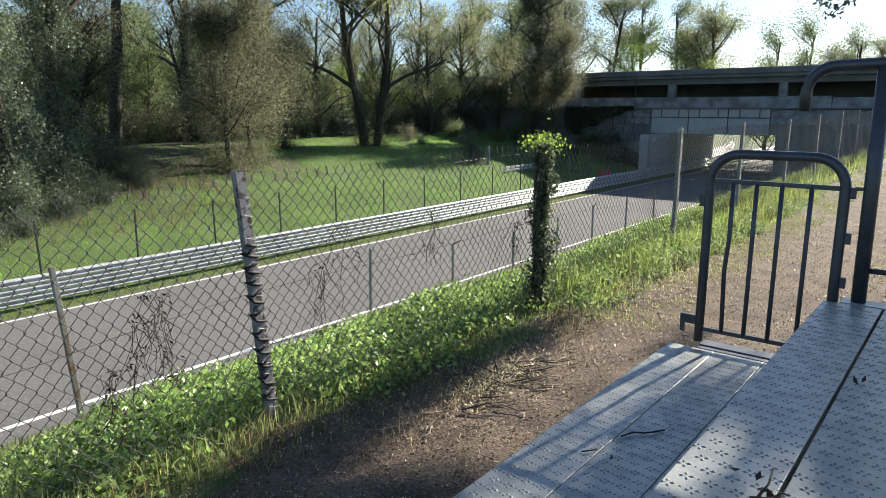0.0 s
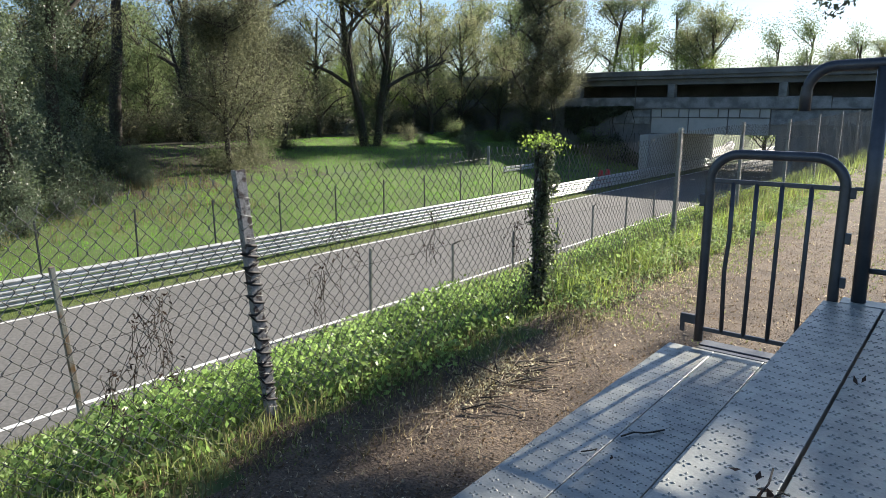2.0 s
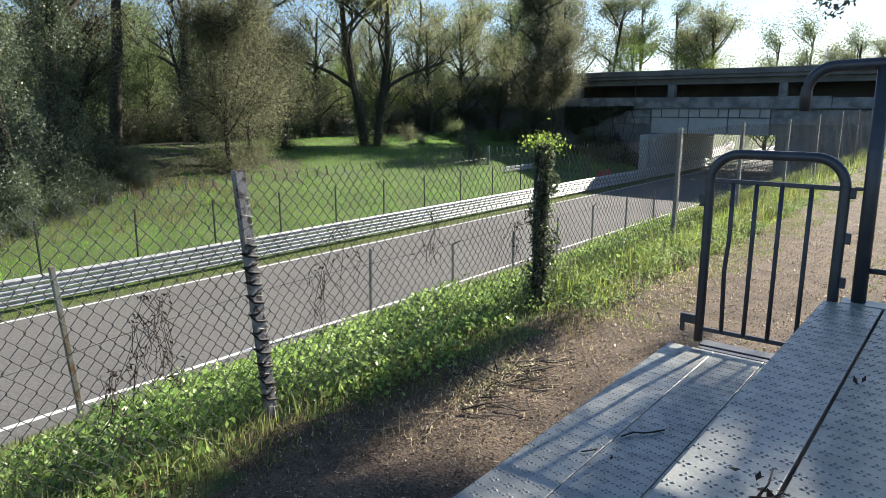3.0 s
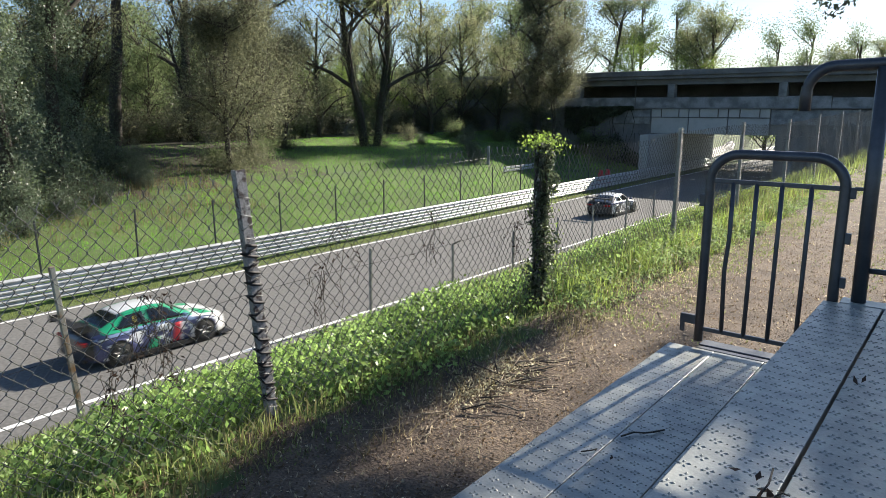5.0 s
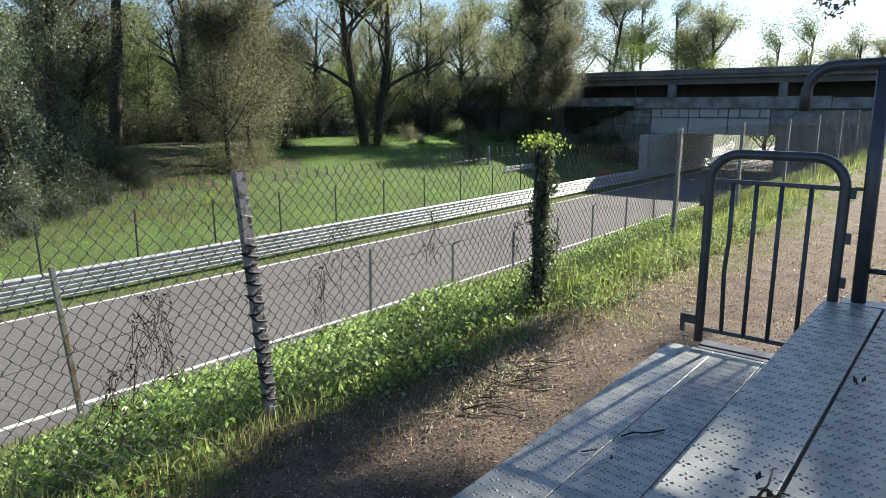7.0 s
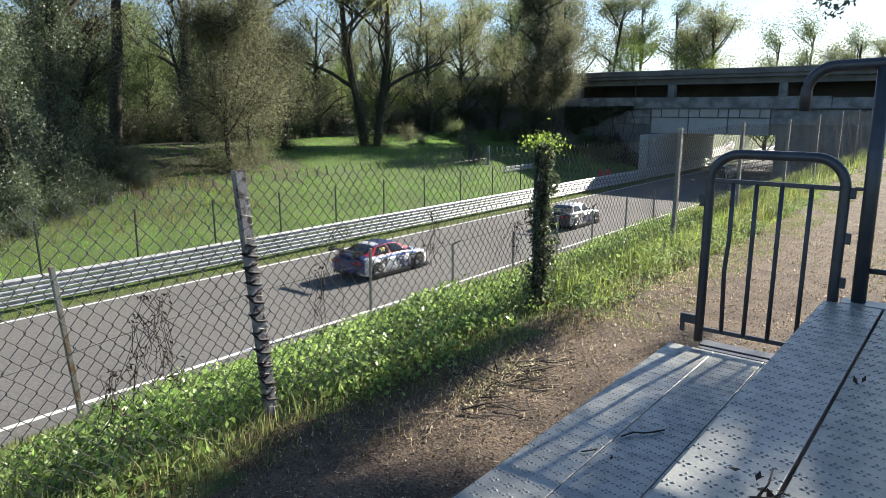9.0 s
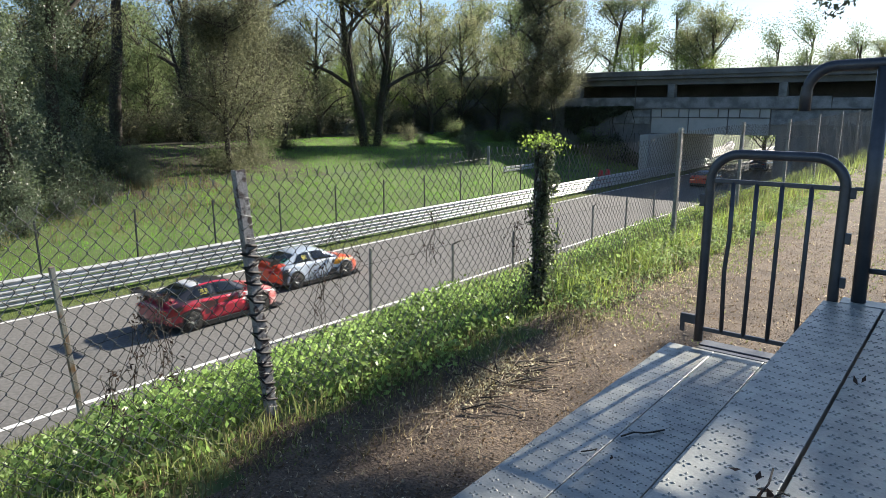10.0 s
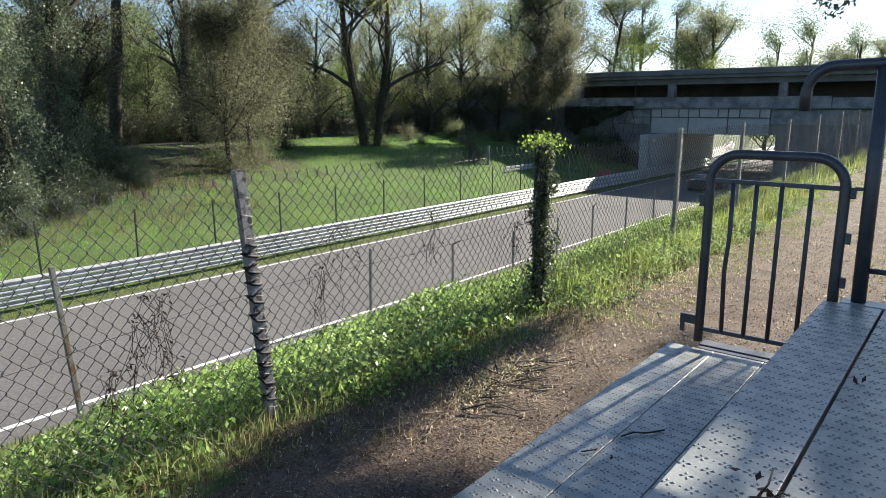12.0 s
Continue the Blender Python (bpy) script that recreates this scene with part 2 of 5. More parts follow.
# ---- armco barrier on the far side ----
def make_armco():
    """Three stacked two-wave beams on posts."""
    prof = [(0.0, 0.0), (0.02, 0.004), (0.088, 0.045), (0.09, 0.075), (0.012, 0.142), (0.008, 0.168), (0.088, 0.212), (0.09, 0.24), (0.02, 0.306), (0.0, 0.312)]
    beam_len = 4.0
    bm = bmesh.new()
    for side in (0.0, -0.006):
        rows = [[bm.verts.new((p[0] + side, y, p[1])) for p in prof] for y in (0, beam_len - 0.01)]
        for k in range(len(prof) - 1):
            f = (rows[0][k], rows[1][k], rows[1][k + 1], rows[0][k + 1])
            bm.faces.new(f if side else f[::-1])
    beam_me = bpy.data.meshes.new("beam")
    bm.to_mesh(beam_me)
    bm.free()
    beam_me.materials.append(ARMCO)
    bm = bmesh.new()
    box(bm, -0.16, -0.05, 0, -0.012, 0.05, 1.16, 0.004)
    post_me = bpy.data.meshes.new("post")
    bm.to_mesh(post_me)
    bm.free()
    post_me.materials.append(RAIL_DARK)
    root = tagged(new("guardrail"), "galvanised three-beam steel guardrail beside the circuit", "guardrail", kind="structure")
    root.location = (-26.15, 0, -5.02)
    for i in range(-15, 45):
        for k in range(3):
            b = new("beam", beam_me)
            b.parent, b.location = root, ((i % 2) * 0.004, i * beam_len, 0.13 + k * 0.345)
        p = new("post", post_me)
        p.parent, p.location = root, (0, i * beam_len, 0)


make_armco()


def post_row():
    """Slim dark posts of the debris fence behind the guardrail."""
    bm = bmesh.new()
    box(bm, -0.03, -0.03, 0, 0.03, 0.03, 2.85, 0.006)
    me = bpy.data.meshes.new("fence_post")
    bm.to_mesh(me)
    bm.free()
    me.materials.append(FAR_POST)
    for i in range(-6, 13):
        y = 13.76 + 3.75 * i
        ob = new("fence_post", me)
        ob.location = (-27.5, y, -5.0)
        ob.rotation_euler = (radians(random.uniform(-1.5, 1.5)), radians(random.uniform(-1, 1)), 0)
        tagged(ob, "slim dark steel fence post behind the guardrail", "fence post", "posts behind the guardrail")


post_row()


# ---- near side posts between bank and circuit ----
RUSTY_POST = mat("rust_streaked_post", (0.3, 0.295, 0.28), 0.7, 0.3, var=0.3, scale=3, fine=40, second=(0.2, 0.1, 0.035), amount=0.9, thresh=(0.45, 0.6))


def track_posts():
    for y, x, h, lean in ((4.02, -10.15, 2.72, -3.6), (15.75, -15.75, 2.5, 1.0), (20.1, -15.6, 2.0, 0), (24.2, -15.5, 1.9, 0.4), (28.2, -15.6, 2.0, 0), (32.3, -15.8, 2.1, -0.5), (36.5, -15.8, 2.1, 0.5), (40.6, -15.8, 2.1, 0), (44.7, -15.8, 2.1, 0)):
        z0 = float(ground_z(x, y)) - 0.05
        root = tagged(new("fence_post"), "grey steel post with a short cranked arm beside the circuit", "fence post", "posts beside the circuit")
        root.location = (x, y, z0)
        root.rotation_euler = (radians(-lean), radians(-1.6 if lean < -3 else 0), 0)
        bm = bmesh.new()
        box(bm, -0.04, -0.035, 0, 0.04, 0.035, h, 0.006)
        part("post", bm, RUSTY_POST if lean < -3 else STEEL_POST, root)
        if y not in (20.1, 32.3):
            continue
        bm = bmesh.new()
        tube(bm, [(0, 0, h - 0.03), (0.12, 0.18, h + 0.08), (0.14, 0.35, h + 0.12)], 0.03, 6)
        part("arm", bm, RAIL_DARK, root)


track_posts()

# ---- chain-link fence along the path ----
FX = -3.5
POST_Y = (-1.2, 2.42, 5.95, 9.84, 13.0, 16.55, 19.8, 23.1, 26.2, 29.4, 32.6, 35.8)


TOP_Y = (-1.2, 1.19, 1.45, 1.8, 2.16, 2.78, 3.5, 5.0, 6.0, 8.5, 9.84, 10.4, 13.0, 14.5, 16.6, 22.0, 36.0)
TOP_Z = (1.4, 1.5, 1.525, 1.54, 1.555, 1.565, 1.57, 1.605, 1.58, 1.53, 1.63, 1.62, 1.66, 1.625, 1.67, 1.8, 1.95)


def fence_top(y):
    return np.interp(y, TOP_Y, TOP_Z)


def fence_low(y):
    return ground_z(FX, y)


def chain_link():
    """Zigzag wires hooked into one another; twisted barbs stand above the top edge."""
    hp, hv, w = 0.043, 0.0505, 0.0023
    y0, y1 = -1.2, 35.8
    verts, faces = [], []
    rng = np.random.default_rng(3)
    for j in range(int((y1 - y0) / hp)):
        y = y0 + j * hp
        near = y < 15
        zt, zb = float(fence_top(y)) + rng.normal(0, 0.004), float(fence_low(y)) - 0.02
        k = np.arange(int((zt - zb) / hv) + 1)
        zz = zt - k * hv
        yy = y + hp * ((k + j) % 2) + 0.014 * np.sin(zz * 3 + y) + 0.006 * np.sin(zz * 7 + y * 2.1) + rng.normal(0, 0.0018, len(k))
        xx = FX + 0.035 * np.sin(y * 1.77) * np.sin((zz - zb) * 1.9) + 0.012 * np.sin(y * 5 + zz * 4)
        if y < 2.4:
            # the slack bay leans out at its top
            xx = xx - 0.05 * np.clip(zz - 1.0, 0, 1) * np.sin(max(y + 1.2, 0) / 3.6 * math.pi)
        side = ((k + j) % 2) * 2 - 1
        if near:
            # short upright hook at each bend
            zz = np.stack([zz + 0.0045, zz - 0.0045], 1).ravel()
            xx = np.stack([xx + side * 0.003, xx - side * 0.003], 1).ravel()
            yy = np.stack([yy + side * 0.001, yy + side * 0.001], 1).ravel()
            zz = np.concatenate([[zz[0] + rng.uniform(0.028, 0.045)], zz])
            yy = np.concatenate([[yy[0] - side[0] * rng.uniform(0.01, 0.03)], yy])
            xx = np.concatenate([[xx[0] + rng.normal(0, 0.008)], xx])
        n = len(zz)
        base = len(verts)
        up = w * 1.4
        for q in range(n):
            verts += [(xx[q] + w, yy[q], zz[q]), (xx[q] - w, yy[q] - up, zz[q]), (xx[q] - w, yy[q] + up, zz[q])]
        for q in range(n - 1):
            a = base + q * 3
            for s in range(3):
                faces.append((a + s, a + (s + 1) % 3, a + 3 + (s + 1) % 3, a + 3 + s))
    return verts, faces


def make_fence():
    root = tagged(new("chain_link_fence"), "old chain-link fence with steel posts along the dirt path", "fence")
    v, f = chain_link()
    mesh = grid_mesh("wire_mesh", v, f, WIRE, root)
    tagged(mesh, "dark diamond wire mesh", kind="stuff")
    for dz in (0.03, 0.72, 1.28):
        bm = bmesh.new()
        ys = np.arange(-1.2, 5.9 if dz < 0.1 else 35.8, 0.4)
        tube(bm, [(FX, y, float(fence_top(y)) - dz - 0.02 * math.sin(y * 1.7)) for y in ys], 0.0011 if dz < 0.1 else 0.0017, 4)
        part("tension_wire", bm, WIRE if dz < 0.1 else BINDING, root)
    for i, y in enumerate(POST_Y):
        zt = float(fence_top(max(y, 2.4))) + 0.05
        old = i == 1
        wd = 0.034
        tilt = 5.0 if old else random.uniform(-1, 1)
        m = Matrix.Translation((FX + 0.012, y + (0.14 if old else 0), 0)) @ Matrix.Rotation(radians(tilt), 4, "X")
        bm = bmesh.new()
        box(bm, -0.006, -wd, -0.5, 0.0, wd, zt + 0.03, 0.001)
        box(bm, -0.05, -wd, -0.5, -0.006, -wd + 0.006, zt + 0.03, 0.001)
        p = part("post", bm, POST_MOTTLED if old else STEEL_POST, root, "grey angle-iron post with the mesh's shadow painted on as dark flecks" if old else "")
        p.matrix_basis = m
        # mesh ends woven round the post: broad dark loops, partly mesh shadow, thin bright ones between
        for thick, step, top in ((0.009, 0.05, zt - 0.45), (0.0022, 0.06, zt - 0.15)) if old else ((0.0034, 0.052, zt),):
            bm = bmesh.new()
            pts, z, s = [], top, 1
            while z > 0.05:
                pts += [(0.008, -s * wd, z + step * 0.42), (0.008, s * (wd + 0.003), z), (-0.056, s * (wd + 0.006), z - step * 0.1)]
                z -= step * (0.55 + 0.8 * random.random())
                s = -s
            tube(bm, pts, thick, 4)
            part("binding_wire", bm, BINDING if thick > 0.008 else WIRE_BRIGHT, root).matrix_basis = m


# dark flecks paint in the shadow that the wire mesh casts on the post
POST_MOTTLED = mat("mesh_shadow_post", (0.27, 0.26, 0.26), 0.65, 0.15, var=0.6, scale=16, fine=60, second=(0.05, 0.032, 0.03), amount=0.95, thresh=(0.5, 0.58))
BINDING = mat("dark_binding", (0.025, 0.022, 0.022), 0.7, 0.2, bump=0)
WIRE_BRIGHT = mat("bright_wire", (0.3, 0.3, 0.29), 0.55, 0.5, bump=0)
make_fence()

# ---- stand: steel plank decks ----
END_Y = 3.79
LOW_Z, UP_Z = 0.65, 1.03


BLACK_HOLE = mat("drain_hole", (0.015, 0.015, 0.017), 0.9, bump=0)


def plank_mesh(width, y0, y1):
    bm = bmesh.new()
    box(bm, 0, y0, -0.045, width, y1, 0.0, 0.003)
    rng = random.Random(5)
    nx = 4
    step = width / nx
    rows = int((y1 - y0) / 0.062)
    for r in range(rows):
        for c in range(nx):
            cx = (c + (0.28 if r % 2 else 0.72)) * step
            cy = y0 + 0.03 + r * 0.062
            for k in range(4):
                a = k * math.pi / 2 + 0.35
                d, e = Vector((math.cos(a), math.sin(a), 0)), Vector((-math.sin(a), math.cos(a), 0))
                mid = Vector((cx, cy, -0.0005)) + d * 0.0115
                b = [bm.verts.new(mid + d * u * 0.0088 + e * v * 0.0066) for u, v in ((-1, 0), (-0.1, -1), (1, -0.45), (1, 0.45), (-0.1, 1))]
                t = bm.verts.new(mid + d * 0.002 + Vector((0, 0, 0.0046)))
                for q in range(5):
                    bm.faces.new((b[q], b[(q + 1) % 5], t))
            # drain hole
            h = Vector((cx + step * 0.5 if cx + step * 0.5 < width - 0.01 else cx - step * 0.5, cy, 0.0006))
            f = bm.faces.new([bm.verts.new(h + Vector((math.cos(q * math.pi / 3), math.sin(q * math.pi / 3), 0)) * 0.0036) for q in range(6)])
            f.material_index = 1
    me = bpy.data.meshes.new("plank")
    bm.to_mesh(me)
    bm.free()
    me.materials.append(DECK)
    me.materials.append(BLACK_HOLE)
    return me


def make_stand():
    root = tagged(new("grandstand_deck"), "grey galvanised steel terrace of studded planks, two steps", "deck")
    root.location = (0, 0, 0)
    me = plank_mesh(0.258, -1.6, END_Y)
    for x, z in ((-1.328, LOW_Z), (-1.067, LOW_Z), (-0.806, LOW_Z), (-0.572, UP_Z), (-0.303, UP_Z), (-0.034, UP_Z), (0.235, UP_Z)):
        p = new("plank", me)
        p.parent = root
        p.location = (x, 0 if z == LOW_Z else 0.05, z)
    bm = bmesh.new()
    box(bm, -0.57, -1.6, LOW_Z, -0.55, END_Y, UP_Z - 0.047, 0.002)
    part("riser", bm, DECK, root)
    for y in (-1.4, 0.3, 2.0, 3.7):
        bm = bmesh.new()
        box(bm, -1.28, y - 0.04, LOW_Z - 0.13, 0.5, y + 0.04, LOW_Z - 0.047, 0.004)
        for x in (-1.2, -0.3, 0.4):
            box(bm, x - 0.035, y - 0.035, -0.15, x + 0.035, y + 0.035, LOW_Z - 0.13, 0.003)
        for x in (-0.3, 0.4):
            box(bm, x - 0.035, y - 0.035, LOW_Z - 0.047, x + 0.035, y + 0.035, UP_Z - 0.047, 0.003)
        part("frame", bm, DECK_DARK, root)
    for k, (ya, yb) in enumerate(((END_Y + 0.03, END_Y + 0.075), (END_Y + 0.1, END_Y + 0.2))):
        bm = bmesh.new()
        box(bm, -1.19, ya, LOW_Z - 0.05, -0.56, yb, LOW_Z - 0.008, 0.004)
        part("end_bar", bm, TUBE, root)


make_stand()
GY = 3.9


def make_gate():
    root = tagged(new("gate"), "dark painted tubular steel gate with upright bars", "gate")
    bm = bmesh.new()
    r, c = 0.026, 0.15
    xl, xr, zt = -1.2, -0.54, 1.75
    path = [(xl, GY, 0.66), (xl, GY, 1.2)] + arc((xl + c, GY, zt - c), c, 180, 90, 8, (1, 0, 0), (0, 0, 1)) + arc((xr - c, GY, zt - c), c, 90, 0, 8, (1, 0, 0), (0, 0, 1)) + [(xr, GY, 1.2), (xr, GY, 0.72)]
    tube(bm, path, r, 12)
    part("frame", bm, TUBE, root)
    for z in (1.6, 0.735):
        bm = bmesh.new()
        box(bm, xl, GY - 0.01, z - 0.012, xr, GY + 0.01, z + 0.012, 0.003)
        part("cross_bar", bm, TUBE, root)
    for k, x in enumerate((-1.075, -0.955, -0.83, -0.69)):
        bm = bmesh.new()
        bend = -0.012 if k == 0 else 0
        tube(bm, [(x, GY, 0.735), (x + bend, GY, 1.1), (x, GY, 1.28), (x, GY, 1.6)], 0.0125, 8)
        part("bar", bm, TUBE, root)
    bm = bmesh.new()
    box(bm, xl - 0.11, GY - 0.015, 0.755, xl, GY + 0.015, 0.81, 0.004)
    box(bm, xl - 0.11, GY - 0.012, 0.70, xl - 0.085, GY + 0.012, 0.80, 0.004)
    part("latch", bm, TUBE, root)
    bm = bmesh.new()
    box(bm, xl - 0.05, GY - 0.01, 1.45, xl - 0.02, GY + 0.012, 1.52, 0.004)
    part("catch", bm, TUBE, root)
    for z in (1.58, 1.35, 1.12):
        bm = bmesh.new()
        box(bm, xr + 0.02, GY - 0.012, z - 0.028, xr + 0.05, GY + 0.012, z + 0.028, 0.004)
        if z > 1.5:
            box(bm, xr + 0.04, GY - 0.01, z + 0.015, xr + 0.1, GY + 0.01, z + 0.032, 0.003)
        part("hinge", bm, TUBE, root)


make_gate()


def make_handrail():
    root = tagged(new("handrail"), "dark tubular steel handrail with a curved end on a post", "handrail")
    bm = bmesh.new()
    tube(bm, [(-0.425, GY, UP_Z), (-0.435, GY, 2.19)], 0.034, 12)
    part("post", bm, TUBE, root)
    bm = bmesh.new()
    c = 0.13
    tube(bm, [(-0.765, GY, 1.98)] + arc((-0.765 + c, GY, 2.2 - c), c, 180, 90, 8, (1, 0, 0), (0, 0, 1)) + [(-0.3, GY, 2.21), (0.6, GY, 2.21)], 0.028, 12)
    part("top_rail", bm, TUBE, root)
    for z in (1.2,):
        bm = bmesh.new()
        tube(bm, [(-0.41, GY, z), (0.6, GY, z)], 0.014, 8)
        part("lower_rail", bm, TUBE, root)
    bm = bmesh.new()
    tube(bm, [(0.6, GY, UP_Z), (0.6, GY, 2.21)], 0.034, 12)
    part("post", bm, TUBE, root)
    bm = bmesh.new()
    box(bm, -0.5, GY - 0.06, UP_Z - 0.045, 0.66, GY + 0.06, UP_Z + 0.004, 0.003)
    part("base_plate", bm, DECK, root)


make_handrail()

# ---- bridge over the circuit ----
PALE_WALL = mat("pale_concrete", (0.36, 0.35, 0.335), 0.8, var=0.15, scale=0.8, fine=8, bump=0.2)
BY = 74.0


def make_bridge():
    root = tagged(new("bridge"), "old grey concrete bridge with an open gallery over the circuit", "bridge", kind="structure")

    def piece(name, material, *boxes, label=""):
        bm = bmesh.new()
        for b in boxes:
            box(bm, *b, 0.03)
        return part(name, bm, material, root, label)

    piece("roof_slab", CONCRETE_DARK, (-75, BY - 1.0, 4.95, 60, BY + 12, 5.75))
    piece("roof_edge", CONCRETE_DARK, (-75, BY - 1.25, 5.3, 60, BY - 1.0, 5.85))
    piece("beam", CONCRETE_DARK, (-75, BY - 0.3, 4.35, 60, BY + 0.5, 4.95))
    for x in (-60.6, -49.6, -38.6, -27.55, -16.5, -5.5, 5.5, 16.5):
        piece("column", CONCRETE, (x - 0.38, BY - 0.45, 3.0, x + 0.38, BY + 0.35, 4.4))
    piece("parapet", CONCRETE, (-75, BY - 0.35, 1.95, -12.2, BY + 0.1, 3.05))
    piece("parapet", CONCRETE, (-12.15, BY - 0.35, 1.95, 60, BY + 0.1, 2.9))
    piece("string_course", CONCRETE_DARK, (-75, BY - 0.5, 1.84, 60, BY + 0.1, 1.95))
    piece("gallery_floor", CONCRETE_DARK, (-75, BY + 0.1, 1.4, 60, BY + 12, 1.95))
    piece("rear_wall", CONCRETE_DARK, (-75, BY + 9, 1.95, 60, BY + 9.4, 4.95))
    piece("girder", CONCRETE_DARK, (-75, BY + 0.0, -0.75, 60, BY + 14.5, 1.4))
    for i, (xa, xb) in enumerate(((-29.6, -25.6), (-25.5, -21.55), (-21.45, -17.5))):
        piece("panel", PANEL, (xa, BY - 0.22, 0.98, xb, BY - 0.05, 1.8))
        piece("panel", PANEL, (xa, BY - 0.22, -0.78, xb, BY - 0.05, 0.9))
        for x in (xa + 1.1, xa + 3.0):
            piece("bracket", RAIL_DARK, (x - 0.04, BY - 0.34, 1.0, x + 0.04, BY - 0.22, 1.8))
    piece("conduit", RAIL_DARK, (-33, BY - 0.4, 0.9, -17.5, BY - 0.3, 0.97))
    piece("panel", CONCRETE, (-34, BY - 0.2, 0.2, -29.8, BY - 0.05, 1.75))
    piece("panel", CONCRETE, (-17.4, BY - 0.2, 0.3, -8, BY - 0.05, 1.75))
    # abutments: along the far side of the road and at the near bank
    piece("abutment", PANEL, (-28.2, 67.5, -5.2, -27.3, BY + 14.5, -0.76))
    # battered low wall that follows the circuit's bend beyond the bridge
    bm = bmesh.new()
    ring = [[bm.verts.new((x0 + dx, y, z)) for dx, z in ((0, -5.2), (0.05, -4.7), (-0.8, -3.55), (-1.4, -3.55), (-1.4, -5.2))] for x0, y in ((-27.25, 81.0), (-27.9, 92.0), (-29.6, 105.0), (-33.0, 120.0))]
    for a, b in zip(ring, ring[1:]):
        for k in range(5):
            bm.faces.new((a[k], b[k], b[(k + 1) % 5], a[(k + 1) % 5]))
    bm.faces.new(ring[0])
    bm.faces.new(ring[-1][::-1])
    bmesh.ops.recalc_face_normals(bm, faces=bm.faces)
    part("low_wall", bm, PALE_WALL, root)
    piece("abutment", CONCRETE_DARK, (-75, BY - 0.0, -5.2, -28.2, BY + 12, -0.76))
    piece("abutment", CONCRETE_DARK, (-16.9, BY + 0.2, -5.2, 60, BY + 12, -0.76))
    piece("wing_wall", CONCRETE, (-14.6, BY - 6, -5.2, -13.9, BY + 11.5, -2.2))
    piece("lamp_post", RAIL_DARK, (-31.5, BY - 0.6, 1.9, -31.42, BY - 0.52, 4.9))


make_bridge()


def make_bridge_ivy():
    """Ivy hanging down the bridge's face and heaped at its foot."""
    rng = np.random.default_rng(61)
    for label, x0, x1, z0, z1, n in (("dark ivy hanging over the bridge's concrete face", -40.0, -31.6, -1.2, 2.1, 7000), ("dark bramble mound at the foot of the bridge", -36.5, -28.6, -4.6, -0.5, 7000)):
        root = tagged(new("ivy"), label, "ivy")
        a = rng.random(n)
        x = x0 + (x1 - x0) * rng.random(n)
        lump = 0.5 + 0.5 * np.sin(x * 1.7 + 1) * np.sin(x * 0.7)
        fall = np.clip((x1 - x) / (x1 - x0) * 1.6, 0.15, 1)
        z = (z1 - (z1 - z0) * a * fall * (0.6 + 0.4 * lump)) if z0 > -2 else z0 + (z1 - z0) * a * fall * (0.65 + 0.35 * lump)
        y = BY - 0.55 - np.abs(rng.normal(0, 0.25 if z0 > -2 else 0.9, n))
        leaves("foliage", np.stack([x, y, z], -1), rng.uniform(0.06, 0.14, n), rng, LEAF_IVY, root)
        bm = bmesh.new()
        for k in range(14):
            px = x0 + (x1 - x0) * rng.random()
            tube(bm, [(px, BY - 0.55, z0), (px + rng.normal(0, 0.3), BY - 0.6, (z0 + z1) / 2), (px + rng.normal(0, 0.5), BY - 0.55, z1 - 0.3)], 0.03, 4)
        tagged(part("stem", bm, BARK, root), kind="stuff")


make_bridge_ivy()


# ---- grass and plants ----
def blades(name, x, y, h, w, rng, material, label, parent=None, lean=0.35, simple=False):
    """Grass blades: bent two-piece slips rooted in the ground."""
    n = len(x)
    z = ground_z(x, y) - 0.01
    a = rng.uniform(0, math.tau, n)
    l = rng.normal(0, lean, n) * h
    b = rng.uniform(0, math.tau, n)
    dx, dy = np.cos(a) * w, np.sin(a) * w
    lx, ly = np.cos(b) * l, np.sin(b) * l
    if simple:
        tip = np.stack([x + lx, y + ly, z + h], -1)
        side = np.stack([dx, dy, dx * 0], -1)
        foot = np.stack([x, y, z], -1)
        v = np.stack([foot - side, foot + side, tip + side * 0.25, tip - side * 0.25], 1)
        return tagged(grid_mesh(name, v.reshape(-1, 3), np.arange(n * 4).reshape(n, 4), material, parent), label, "grass", kind="stuff")
    v = np.empty((n, 5, 3), dtype=np.float32)
    v[:, 0] = np.stack([x - dx, y - dy, z], -1)
    v[:, 1] = np.stack([x + dx, y + dy, z], -1)
    v[:, 2] = np.stack([x + dx * 0.8 + lx * 0.35, y + dy * 0.8 + ly * 0.35, z + h * 0.6], -1)
    v[:, 3] = np.stack([x - dx * 0.8 + lx * 0.35, y - dy * 0.8 + ly * 0.35, z + h * 0.6], -1)
    v[:, 4] = np.stack([x + lx, y + ly, z + h], -1)
    i = np.arange(n)[:, None] * 5
    quads = np.concatenate([i + np.array([[0, 1, 2, 3]]), i + np.array([[3, 2, 4, 4]])])
    # the tip is a narrow four-cornered slip
    v2 = np.concatenate([v.reshape(-1, 3), (v[:, 4] + np.stack([dx * 0.15, dy * 0.15, dx * 0], -1))])
    quads[n:, 3] = quads[n:, 2]
    quads[n:, 2] = n * 5 + np.arange(n)
    ob = grid_mesh(name, v2, quads, material, parent)
    return tagged(ob, label, "grass", kind="stuff")


def patchy(x, y, k):
    return 0.5 + 0.5 * np.sin(x * 1.9 * k + 1.7 * np.sin(y * 1.3 * k)) * np.sin(y * 1.1 * k + 0.6 * np.sin(x * 2.3 * k))


